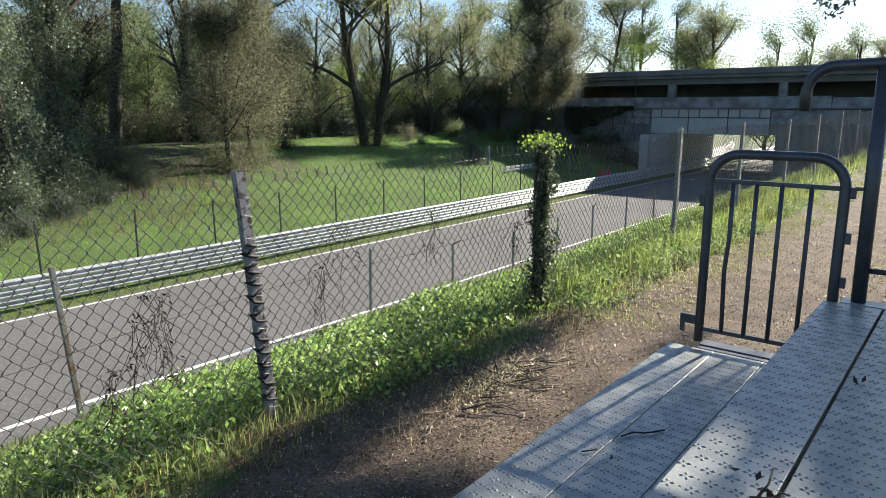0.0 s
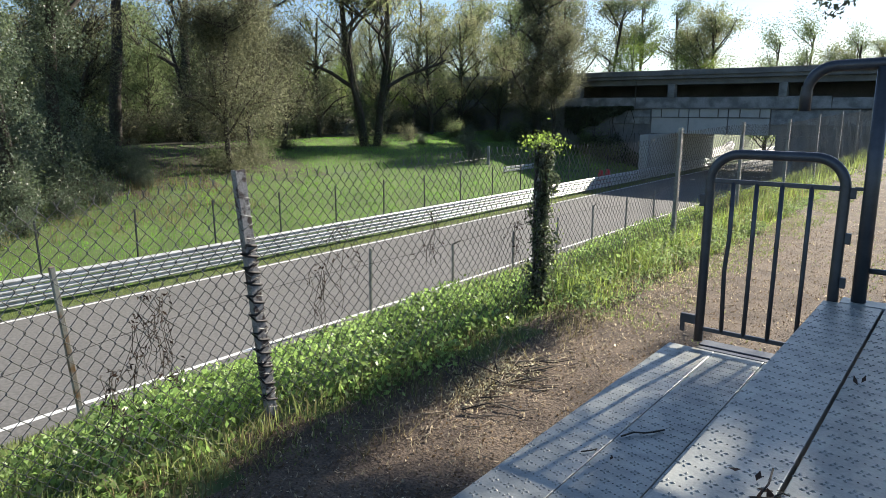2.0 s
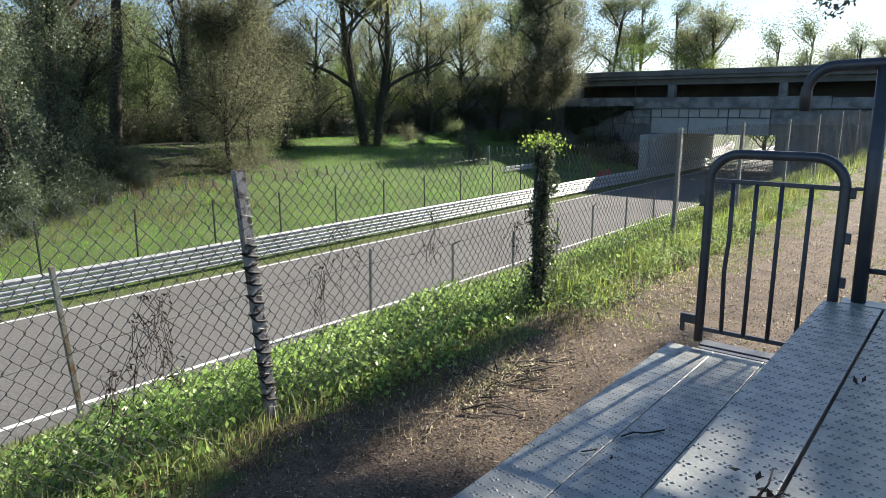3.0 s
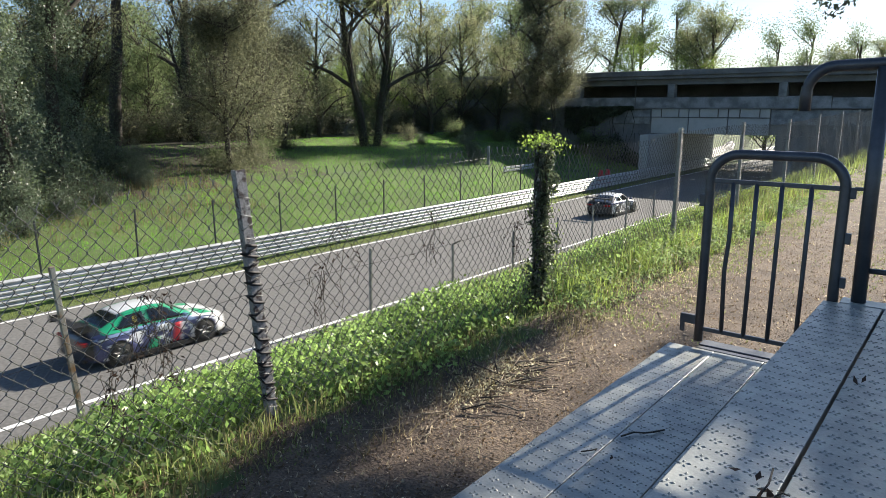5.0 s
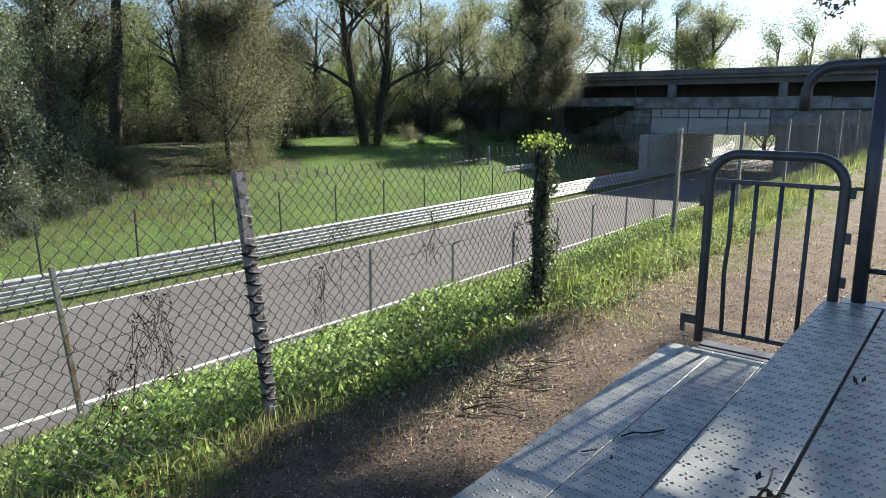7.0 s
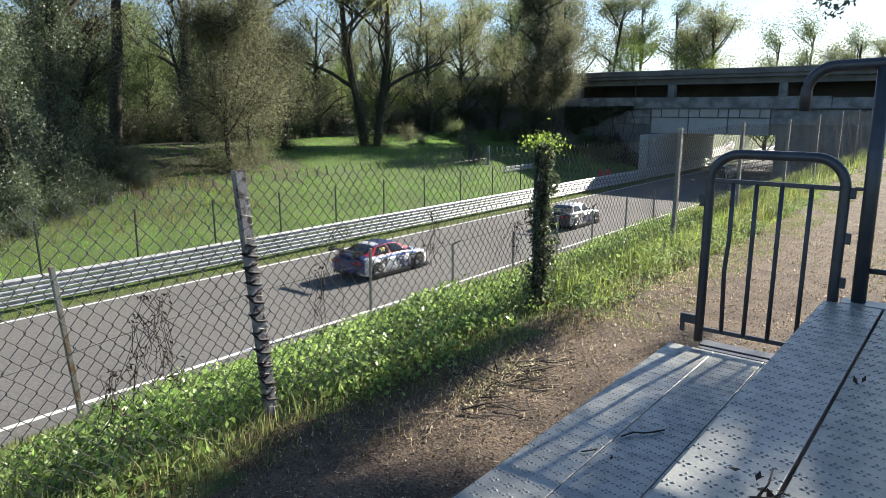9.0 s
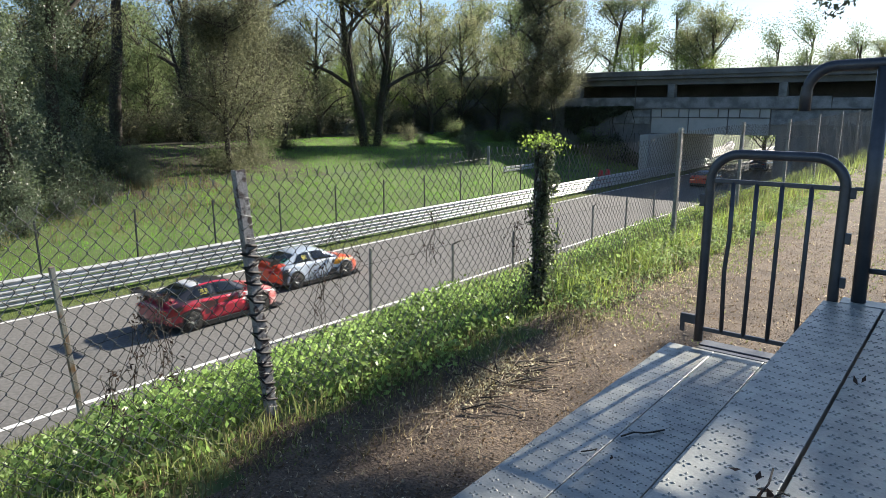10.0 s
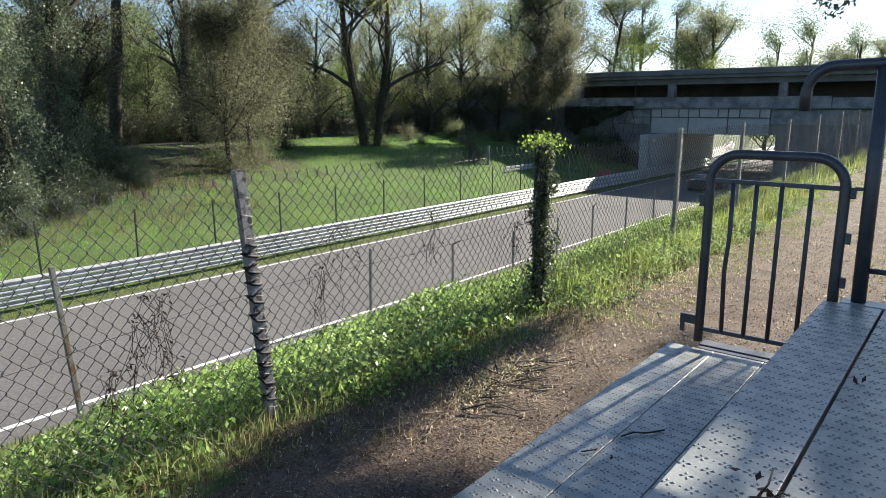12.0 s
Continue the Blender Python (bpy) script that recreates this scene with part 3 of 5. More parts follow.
def make_grass():
    rng = np.random.default_rng(41)

    def area(n, x0, x1, y0, y1, k=1.0, keep=0.35):
        x, y = rng.uniform(x0, x1, n), rng.uniform(y0, y1, n)
        m = patchy(x, y, k) + rng.normal(0, 0.25, n) > keep
        return x[m], y[m]

    x, y = area(50000, -7.5, -2.85, 0.2, 12, 1.0, 0.2)
    edge = np.clip((-2.75 - x) * 2.2, 0.12, 1)
    blades("bank_grass", x, y, rng.uniform(0.05, 0.2, len(x)) * edge * np.where(x > -3.35, 0.6, 1.0), rng.uniform(0.0025, 0.006, len(x)), rng, BLADE, "lush green grass on the bank by the fence", lean=0.6)
    # tall seeding grass past the ivy post
    x, y = area(15000, -4.5, -2.75, 6.1, 19, 1.6, 0.5)
    blades("tall_grass", x, y, rng.uniform(0.1, 0.42, len(x)) * np.clip((-2.6 - x) * 1.3, 0.22, 1), rng.uniform(0.003, 0.006, len(x)), rng, BLADE_SUN, "tall sunlit grass along the fence", lean=0.5)
    x, y = area(3500, -4.4, -2.8, 6.0, 18, 2.0, 0.5)
    blades("dry_grass", x, y, rng.uniform(0.1, 0.5, len(x)), rng.uniform(0.002, 0.004, len(x)), rng, BLADE_DRY, "dry straw-coloured grass along the fence", lean=0.6)
    x, y = area(2500, -3.5, -2.6, 1.0, 6.0, 2.0, 0.5)
    blades("dry_grass", x, y, rng.uniform(0.04, 0.2, len(x)), rng.uniform(0.002, 0.004, len(x)), rng, BLADE_DRY, "dry straw-coloured grass along the fence", lean=0.9)
    x, y = area(5200, -42, -32.5, 8, 25, 0.9, 0.5)
    blades("dry_weeds", x, y, rng.uniform(0.15, 0.8, len(x)), rng.uniform(0.008, 0.02, len(x)), rng, BLADE_DRY, "withered brown weeds at the meadow's edge", lean=0.5, simple=True)
    x, y = area(34000, -14.8, -2.9, 10, 52, 0.4, 0.1)
    blades("bank_grass", x, y, rng.uniform(0.12, 0.4, len(x)), rng.uniform(0.006, 0.014, len(x)), rng, BLADE, "grass on the bank down to the circuit", simple=True)
    x, y = area(20000, -14.9, -7, 0, 12, 0.4, 0.1)
    blades("bank_grass", x, y, rng.uniform(0.1, 0.3, len(x)), rng.uniform(0.006, 0.012, len(x)), rng, BLADE, "grass on the bank down to the circuit", simple=True)
    x, y = area(16000, -26.1, -25.1, 5, 70, 0.6, 0.05)
    blades("verge_grass", x, y, rng.uniform(0.04, 0.1, len(x)), rng.uniform(0.008, 0.016, len(x)), rng, BLADE, "short grass verge beside the guardrail", simple=True)
    x, y = area(120000, -51, -26.4, 6, 76, 0.35, 0.0)
    m = (x > -39.5 + 2 * np.sin(y)) & ((y > 21 + np.sin(x * 2)) | (x > -32 + np.sin(y * 1.7))) | (y > 33 + 2 * np.sin(x)) | (rng.random(len(x)) < np.where(x > -36, 0.8, 0.4))
    x, y = x[m], y[m]
    blades("meadow_grass", x, y, rng.uniform(0.05, 0.16, len(x)), rng.uniform(0.01, 0.02, len(x)), rng, BLADE_FAR, "bright spring meadow behind the guardrail", simple=True)
    # short patchy turf on the path
    x, y = area(9000, -2.7, 3.5, 5.5, 30, 1.3, 0.72)
    x2, y2 = area(26000, -1.0, 3.0, 6.0, 26, 0.9, 0.45)
    x3, y3 = area(16000, -2.9, -2.1, 5.8, 24, 1.7, 0.45)
    x, y = np.concatenate([x, x2, x3]), np.concatenate([y, y2, y3])
    blades("path_grass", x, y, rng.uniform(0.012, 0.05, len(x)), rng.uniform(0.004, 0.008, len(x)), rng, BLADE, "short patchy grass on the dirt path", lean=0.7, simple=True)


def make_bank_plants():
    """Broad-leaved weeds massed on the crest behind the fence."""
    rng = np.random.default_rng(43)
    n_c = 1100
    cx, cy = rng.uniform(-6.3, -3.25, n_c), rng.uniform(0.2, 13.0, n_c)
    clear = np.hypot(cx + 3.4, cy - 2.5) > 0.42
    cx, cy = cx[clear], cy[clear]
    n_c = len(cx)
    hh = np.interp(cy, (0.2, 1.4, 2.4), (0.25, 0.4, 1.0)) * rng.uniform(0.14, 0.42, n_c) * (0.6 + 0.5 * patchy(cx, cy, 0.8)) * np.clip((-3.1 - cx) * 1.6, 0.35, 1)
    n = 84000
    k = rng.integers(0, n_c, n)
    x, y = cx[k] + rng.normal(0, 0.13, n), cy[k] + rng.normal(0, 0.13, n)
    z = ground_z(x, y) + hh[k] * rng.random(n) ** 0.6
    ob = leaves("bank_plants", np.stack([x, y, z], -1), rng.uniform(0.011, 0.034, n), rng, LEAF_BRIGHT, up=0.8, narrow=0.6)
    tagged(ob, "bright broad-leaved weeds massed behind the fence", "plants", kind="stuff")
    # ragged weeds on the path side past the ivy post
    n_c = 150
    cx, cy = -2.75 - np.abs(rng.normal(0, 0.4, n_c)), 5.7 + 13 * rng.random(n_c) ** 1.2
    hh = rng.uniform(0.1, 0.42, n_c) * np.clip((-2.45 - cx) * 1.4, 0.3, 1)
    n = 9000
    k = rng.integers(0, n_c, n)
    x, y = cx[k] + rng.normal(0, 0.08, n), cy[k] + rng.normal(0, 0.1, n)
    z = ground_z(x, y) + 0.02 + hh[k] * rng.random(n) ** 0.7
    ob = leaves("path_weeds", np.stack([x, y, z], -1), rng.uniform(0.012, 0.03, n), rng, LEAF_GREEN, up=0.6, narrow=0.4)
    tagged(ob, "ragged green weeds between fence and path", "weeds", kind="stuff")


def make_ivy_post():
    rng = np.random.default_rng(44)
    root = tagged(new("ivy_vine"), "dark ivy smothering a fence post with bright new top leaves", "plant")
    bm = bmesh.new()
    for s in range(5):
        a0 = s * 1.3
        tube(bm, [(FX + math.cos(a0 + k * 0.5) * 0.055, 5.95 + math.sin(a0 + k * 0.5) * 0.055, -0.25 + k * 0.19) for k in range(11)], 0.014, 5)
    part("stem", bm, BARK, root)
    n = 4200
    f = rng.random(n)
    a = rng.uniform(0, math.tau, n)
    r = (0.10 + 0.04 * np.sin(f * 17 + a) + 0.03 * np.sin(f * 41 + 2 * a)) * rng.uniform(0.35, 1.15, n) * (1.25 - 0.35 * f)
    c = np.stack([FX + 0.03 + np.cos(a) * r, 5.95 + np.sin(a) * r, -0.2 + f * 1.85], -1)
    leaves("foliage", c, rng.uniform(0.014, 0.03, n), rng, LEAF_IVY, root)
    n = 430
    c = np.stack([FX + rng.normal(0, 0.09, n), 5.95 + rng.normal(0.02, 0.15, n), 1.66 + rng.normal(0, 0.05, n)], -1)
    leaves("new_leaves", c, rng.uniform(0.01, 0.023, n), rng, LEAF_FRESH, root)["label"] = "bright yellow-green new leaves"
    n = 160
    c = np.stack([FX + rng.normal(0.05, 0.07, n), 5.97 + rng.normal(0.03, 0.12, n), rng.uniform(0.3, 1.3, n)], -1)
    tagged(leaves("side_foliage", c, rng.uniform(0.012, 0.024, n), rng, LEAF_FRESH, root), kind="stuff")


def make_dry_vines():
    rng = np.random.default_rng(45)
    for y0, z0, h, n in ((1.86, 0.72, 0.5, 150), (1.6, 0.42, 0.4, 110), (1.72, 0.6, 0.5, 70), (3.2, 0.95, 0.45, 40), (3.0, 0.7, 0.4, 30), (4.2, 0.95, 0.4, 40), (5.55, 0.75, 0.3, 50)):
        root = tagged(new("dry_vine"), "withered climbing stem caught in the fence mesh", "plant")
        bm = bmesh.new()
        tips = []
        for s in range(8):
            p = Vector((FX + rng.normal(0, 0.02), y0 + rng.normal(0, 0.06), z0 + h * 0.5))
            pts = [p]
            for k in range(5):
                p = p + Vector((rng.normal(0, 0.008), rng.normal(0, 0.05), -h / 5 + rng.normal(0, 0.03)))
                pts.append(p)
            tube(bm, pts, 0.0021, 3)
            tips += pts
        part("stem", bm, BARK, root)
        tp = np.array([tuple(t) for t in tips])
        c = tp[rng.integers(0, len(tp), n)] + rng.normal(0, 0.012, (n, 3))
        tagged(leaves("withered_foliage", c, rng.uniform(0.008, 0.02, n), rng, DEAD_LEAF, root, narrow=0.35), kind="stuff")


DEAD_LEAF = mat("withered_leaf", (0.05, 0.035, 0.028), 0.85, var=0.3, bump=0, leaf=0.3)


def make_litter():
    rng = np.random.default_rng(46)
    n = 30000
    x, y = rng.uniform(-3.6, 2.4, n), 1.2 + 18 * rng.random(n) ** 1.5
    keep = (np.abs(x + 2.7) < rng.exponential(0.9, n)) | (rng.random(n) < 0.45)
    x, y = x[keep], y[keep]
    c = np.stack([x, y, ground_z(x, y) + 0.012], -1)
    ob = leaves("leaf_litter", c, rng.uniform(0.005, 0.018, len(x)) * (1 + 0.6 * (rng.random(len(x)) < 0.1)), rng, CHIP, up=1.8, narrow=0.4)
    tagged(ob, "scattered dry leaves and wood chips on the dirt path", "leaf litter", kind="stuff")
    n = 5000
    x, y = -2.75 + rng.normal(0, 0.32, n), rng.uniform(2.8, 8.5, n)
    c = np.stack([x, y, ground_z(x, y) + 0.012], -1)
    ob = leaves("straw", c, rng.uniform(0.006, 0.026, n), rng, STRAW, up=1.6, narrow=0.13)
    tagged(ob, "pale dry straw and chips along the grass edge", "straw", kind="stuff")
    n = 30000
    x, y = rng.uniform(-3.5, 1.0, n), 1.0 + 12 * rng.random(n) ** 1.5
    c = np.stack([x, y, ground_z(x, y) + 0.005], -1)
    ob = leaves("crumbs", c, rng.uniform(0.003, 0.013, n), rng, CRUMB, up=1.0, narrow=0.6)
    tagged(ob, "crumbs of bark and earth on the dirt path", "debris", kind="stuff")
    for k in range(46):
        px, py = -2.75 + rng.normal(0, 0.35), 3.0 + rng.uniform(0, 4.5)
        if k < 14:
            px, py = -2.65 + rng.normal(0, 0.15), 3.6 + rng.normal(0, 0.4)
        a, ln = rng.uniform(0, math.tau), rng.uniform(0.08, 0.32)
        z = float(ground_z(px, py)) + 0.012
        bm = bmesh.new()
        d = Vector((math.cos(a), math.sin(a), 0))
        p = Vector((px, py, z))
        bend = Vector((-d.y, d.x, 0.2)) * rng.normal(0, 0.03)
        tube(bm, [p, p + d * ln * 0.5 + bend, p + d * ln + Vector((0, 0, rng.uniform(0, 0.03)))], [0.0045, 0.004, 0.002], 5)
        tagged(part("twig", bm, TWIG), "dry broken twig lying on the dirt", "twig", "twigs on the path")
    # heap of cut stalks and dry leaves at the grass edge
    heap = tagged(new("brush_heap"), "small heap of dead stalks and pale dry leaves", "debris")
    for k in range(70):
        f = rng.random()
        px, py = -2.6 + rng.normal(0, 0.11) - 0.1 * f, 3.55 + 0.85 * f + rng.normal(0, 0.12)
        a, ln = rng.normal(1.4, 0.9), rng.uniform(0.08, 0.36)
        p = Vector((px, py, float(ground_z(px, py)) + 0.01 + 0.06 * rng.random()))
        d = Vector((math.cos(a), math.sin(a), rng.normal(0, 0.15)))
        bm = bmesh.new()
        tube(bm, [p, p + d * ln * 0.5 + Vector(rng.normal(0, 0.012, 3)), p + d * ln], [0.006, 0.005, 0.002], 4)
        part("stalk", bm, BARK if k % 3 == 0 else TWIG, heap)
    n = 1000
    f = rng.random(n)
    x, y = -2.62 + rng.normal(0, 0.12, n) - 0.1 * f, 3.5 + 0.9 * f + rng.normal(0, 0.12, n)
    c = np.stack([x, y, ground_z(x, y) + 0.01 + 0.075 * rng.random(n) ** 1.5], -1)
    tagged(leaves("dry_leaves", c, rng.uniform(0.006, 0.02, n), rng, PALE_LEAF, heap, up=0.9, narrow=0.34), kind="stuff")
    # on the deck
    for pts, r in (([(-1.05, 2.5, 0), (-1.02, 2.56, 0.004), (-0.985, 2.58, 0.004), (-0.96, 2.61, 0.003), (-0.93, 2.67, 0)], 0.0038), ([(-0.345, 1.7, 0), (-0.335, 1.76, 0.016), (-0.34, 1.82, 0.03)], 0.0026), ([(-0.33, 1.68, 0), (-0.3, 1.74, 0.012), (-0.285, 1.76, 0)], 0.0024), ([(-0.36, 1.69, 0.002), (-0.31, 1.7, 0.012), (-0.27, 1.73, 0.004)], 0.0024), ([(-1.12, 2.28, 0), (-1.09, 2.31, 0.003), (-1.08, 2.34, 0)], 0.003)):
        z = LOW_Z if pts[0][0] < -0.6 else UP_Z
        bm = bmesh.new()
        tube(bm, [(a, b, c + z + 0.007) for a, b, c in pts], r, 6)
        tagged(part("twig", bm, BARK), "dark bent twig lying on the steel deck", "twig", "twigs on the deck")
    for px, py, z, s in ((-0.43, 1.8, UP_Z, 0.018), (-0.27, 2.7, UP_Z, 0.02), (-0.25, 2.73, UP_Z, 0.016), (-0.92, 2.72, LOW_Z, 0.016), (-1.0, 2.3, LOW_Z, 0.014), (-0.34, 1.74, UP_Z, 0.02), (-0.37, 1.8, UP_Z, 0.018), (-0.32, 1.72, UP_Z, 0.022), (-0.345, 1.69, UP_Z, 0.024), (-0.3, 1.71, UP_Z, 0.018), (-0.325, 1.67, UP_Z, 0.02), (-0.31, 1.76, UP_Z, 0.015)):
        ob = leaves("fallen_leaf", np.array([(px, py, z + 0.014)]), [s], rng, DEAD_LEAF, up=3)
        tagged(ob, "curled dark dead leaf on the steel deck", "leaf", "leaves on the deck")


PALE_LEAF = mat("pale_dead_leaf", (0.5, 0.47, 0.34), 0.7, var=0.4, bump=0, leaf=0.3, second=(0.22, 0.21, 0.13), amount=0.5)
STRAW = mat("straw", (0.5, 0.43, 0.3), 0.8, var=0.3, bump=0, leaf=0.5)
make_grass()
make_bank_plants()
make_ivy_post()
make_dry_vines()
make_litter()


# ---- small things across the circuit ----
def make_far_items():
    for x, y in ((-27.1, 56.6), (-26.9, 57.6)):
        root = tagged(new("traffic_cone"), "red plastic cone beside the guardrail's end", "cone", "cones by the bridge")
        bm = bmesh.new()
        tube(bm, [(0, 0, 0.04), (0, 0, 1.5)], [0.46, 0.14], 14)
        part("body", bm, RED_PLASTIC, root)
        bm = bmesh.new()
        box(bm, -0.52, -0.52, 0, 0.52, 0.52, 0.05, 0.015)
        part("base", bm, BLACK, root)
        root.location = (x, y, -5.02)
    x, y = -36.5, 52.4
    bm = bmesh.new()
    box(bm, -0.11, -0.11, 0, 0.11, 0.11, 1.85, 0.02)
    ob = part("marker_post", bm, CONCRETE)
    ob.location = (x, y, float(ground_z(x, y)) - 0.1)
    tagged(ob, "short pale concrete post in the meadow", "post")
    root = tagged(new("guardrail"), "short length of steel guardrail in the meadow", "guardrail", kind="structure")
    for k in range(2):
        bm = bmesh.new()
        box(bm, -34.04, 51.2, -3.72 + k * 0.27, -33.96, 60.5, -3.52 + k * 0.27, 0.02)
        part("beam", bm, ARMCO, root)
    for y in (51.6, 54.6, 57.6, 60.3):
        bm = bmesh.new()
        box(bm, -34.15, y - 0.05, -4.4, -34.04, y + 0.05, -3.2, 0.01)
        part("post", bm, RAIL_DARK, root)


make_far_items()


# ---- trees ----
def skeleton(rng, height, radius, forks, spread, rise=0.55, lean=(0, 0), bare=0.3, reach=1.0):
    """Trunk and limbs as polylines with radii; returns them and the outer ends."""
    lines, tips = [], []

    def grow(p, d, length, r, depth):
        pts, rad = [p.copy()], [r]
        n = 5
        for k in range(n):
            d = (d + Vector(rng.normal(0, 0.16 if depth else 0.05, 3)) + Vector((0, 0, 0.06))).normalized()
            p = p + d * (length / n)
            pts.append(p.copy())
            rad.append(r * (1 - 0.6 * (k + 1) / n))
        lines.append((pts, rad, depth))
        if depth >= 2:
            for q in pts[2:]:
                tips.append((q, depth))
        if depth < 3:
            for i in range(forks[depth]):
                f = rng.uniform(bare if depth == 0 else 0.25, 1.0)
                k = min(int(f * n), n - 1)
                at = pts[k].lerp(pts[k + 1], f * n - k)
                a = rng.uniform(0, math.tau)
                side = Vector((math.cos(a), math.sin(a), rise * rng.uniform(0.1, 1.8)))
                nd = (d * 0.35 + side * spread).normalized()
                grow(at, nd, length * rng.uniform(0.34, 0.55) * (reach * (1.15 - 0.45 * f) if depth == 0 else 1), rad[k] * 0.55, depth + 1)

    grow(Vector((0, 0, -0.3)), Vector((lean[0], lean[1], 1)).normalized(), height * 0.92, radius, 0)
    return lines, tips


def make_tree(name, label, rng_seed, height, radius, forks, spread, n_leaf, leaf_size, leaf_mat, clump=0.55, ivy=0, ivy_r=0.5, ivy_top=0.8, taper=0.6, lean=(0, 0), rise=0.55, bare=0.3, droop=0.0, group="", skirt=0, twigs=3, reach=1.0, shade_leaves=0, ivy_mat=LEAF_IVY):
    rng = np.random.default_rng(rng_seed)
    root = tagged(new(name), label, "tree", group)
    lines, tips = skeleton(rng, height, radius, forks, spread, rise, lean, bare, reach)
    bm = bmesh.new()
    for pts, rad, depth in lines:
        if depth <= twigs:
            if depth >= 2 and twigs < 3:
                pts, rad = pts[::5], rad[::5]
            tube(bm, pts, [max(r, 0.012) for r in rad], (8, 5, 3, 3)[depth], caps=False)
    part("trunk", bm, BARK, root)
    if n_leaf:
        tp = np.array([t[0] for t in tips])
        pick = rng.integers(0, len(tp), n_leaf)
        c = tp[pick] + rng.normal(0, clump, (n_leaf, 3)) * np.array([1, 1, 0.8])
        c[:, 2] -= droop * rng.random(n_leaf) ** 2
        leaves("crown", c, leaf_size * rng.uniform(0.6, 1.3, n_leaf), rng, leaf_mat, root)
    if shade_leaves:
        # leaf crown above the view, added to shade the meadow
        tp = np.array([t[0] for t in tips if t[0].z > height * 0.74])
        c = tp[rng.integers(0, len(tp), shade_leaves)] + rng.normal(0, 1.0, (shade_leaves, 3))
        leaves("head", c, rng.uniform(0.1, 0.2, shade_leaves), rng, leaf_mat, root)
    if ivy:
        pts = [p for p, r, d in lines if d == 0][0]
        tp = np.array([tuple(p) for p in pts])
        f = rng.random(ivy) ** 0.9 * ivy_top
        h = np.interp(f, np.linspace(0, 1, len(tp)), np.arange(len(tp)))
        i = np.minimum(h.astype(int), len(tp) - 2)
        c = tp[i] + (tp[i + 1] - tp[i]) * (h - i)[:, None]
        a = rng.uniform(0, math.tau, ivy)
        rr = ivy_r * (1.15 - taper * f) * (0.7 + 0.35 * np.sin(f * 23 + a * 2) + 0.2 * np.sin(f * 51 + a * 3)) * rng.uniform(0.55, 1.1, ivy)
        c[:, 0] += np.cos(a) * rr
        c[:, 1] += np.sin(a) * rr
        leaves("ivy", c, leaf_size * 0.8 * rng.uniform(0.6, 1.3, ivy), rng, ivy_mat, root)["label"] = "dark glossy ivy"
    if skirt:
        # low shoots round the foot
        a = rng.uniform(0, math.tau, skirt)
        r = np.abs(rng.normal(0, 1.1, skirt))
        c = np.stack([np.cos(a) * r, np.sin(a) * r, np.abs(rng.normal(0, 0.8, skirt))], -1)
        leaves("undergrowth", c, leaf_size * rng.uniform(0.6, 1.2, skirt), rng, leaf_mat, root)
    return root


def plant(ob, x, y, turn=0, size=1.0):
    ob.matrix_basis = pose(x, y, float(ground_z(x, y)) - 0.1, 0, 0, turn) @ Matrix.Scale(size, 4)
    return ob


def put_copy(ob, x, y, turn=0, size=1.0):
    c = copy_thing(ob, Matrix.Identity(4))
    return plant(c, x, y, turn, size)


def make_bush(name, label, seed, height, width, n, leaf_size, leaf_mat, stems=9):
    """A many-stemmed shrub: stems with side twigs, leaves in clumps along them."""
    rng = np.random.default_rng(seed)
    root = tagged(new(name), label, "shrub", "undergrowth")
    bm = bmesh.new()
    tips = []
    for i in range(stems):
        a, r = rng.uniform(0, math.tau), rng.uniform(0.1, 1.0)
        top = Vector((math.cos(a) * width * r, math.sin(a) * width * r, height * rng.uniform(0.5, 1.0) * (1.1 - 0.45 * r)))
        foot = Vector((math.cos(a) * 0.2, math.sin(a) * 0.2, -0.2))
        pts = [foot.lerp(top, k / 4) + Vector(rng.normal(0, 0.08 * width, 3)) * (k / 4) for k in range(5)]
        tube(bm, pts, [0.05, 0.04, 0.03, 0.02, 0.01], 4, caps=False)
        for k in range(7):
            q = pts[1].lerp(pts[4], rng.random())
            e = q + Vector(rng.normal(0, 0.3 * width, 3)) + Vector((0, 0, 0.1))
            tube(bm, [q, q.lerp(e, 0.5) + Vector(rng.normal(0, 0.08, 3)), e], [0.018, 0.012, 0.006], 3, caps=False)
            tips += [q.lerp(e, 0.6), e]
    part("stem", bm, BARK, root)
    tp = np.array([tuple(t) for t in tips])
    c = tp[rng.integers(0, len(tp), n)] + rng.normal(0, 0.17 * width, (n, 3))
    c[:, 2] = np.abs(c[:, 2]) + 0.02
    leaves("foliage", c, leaf_size * rng.uniform(0.55, 1.3, n), rng, leaf_mat, root)
    return root


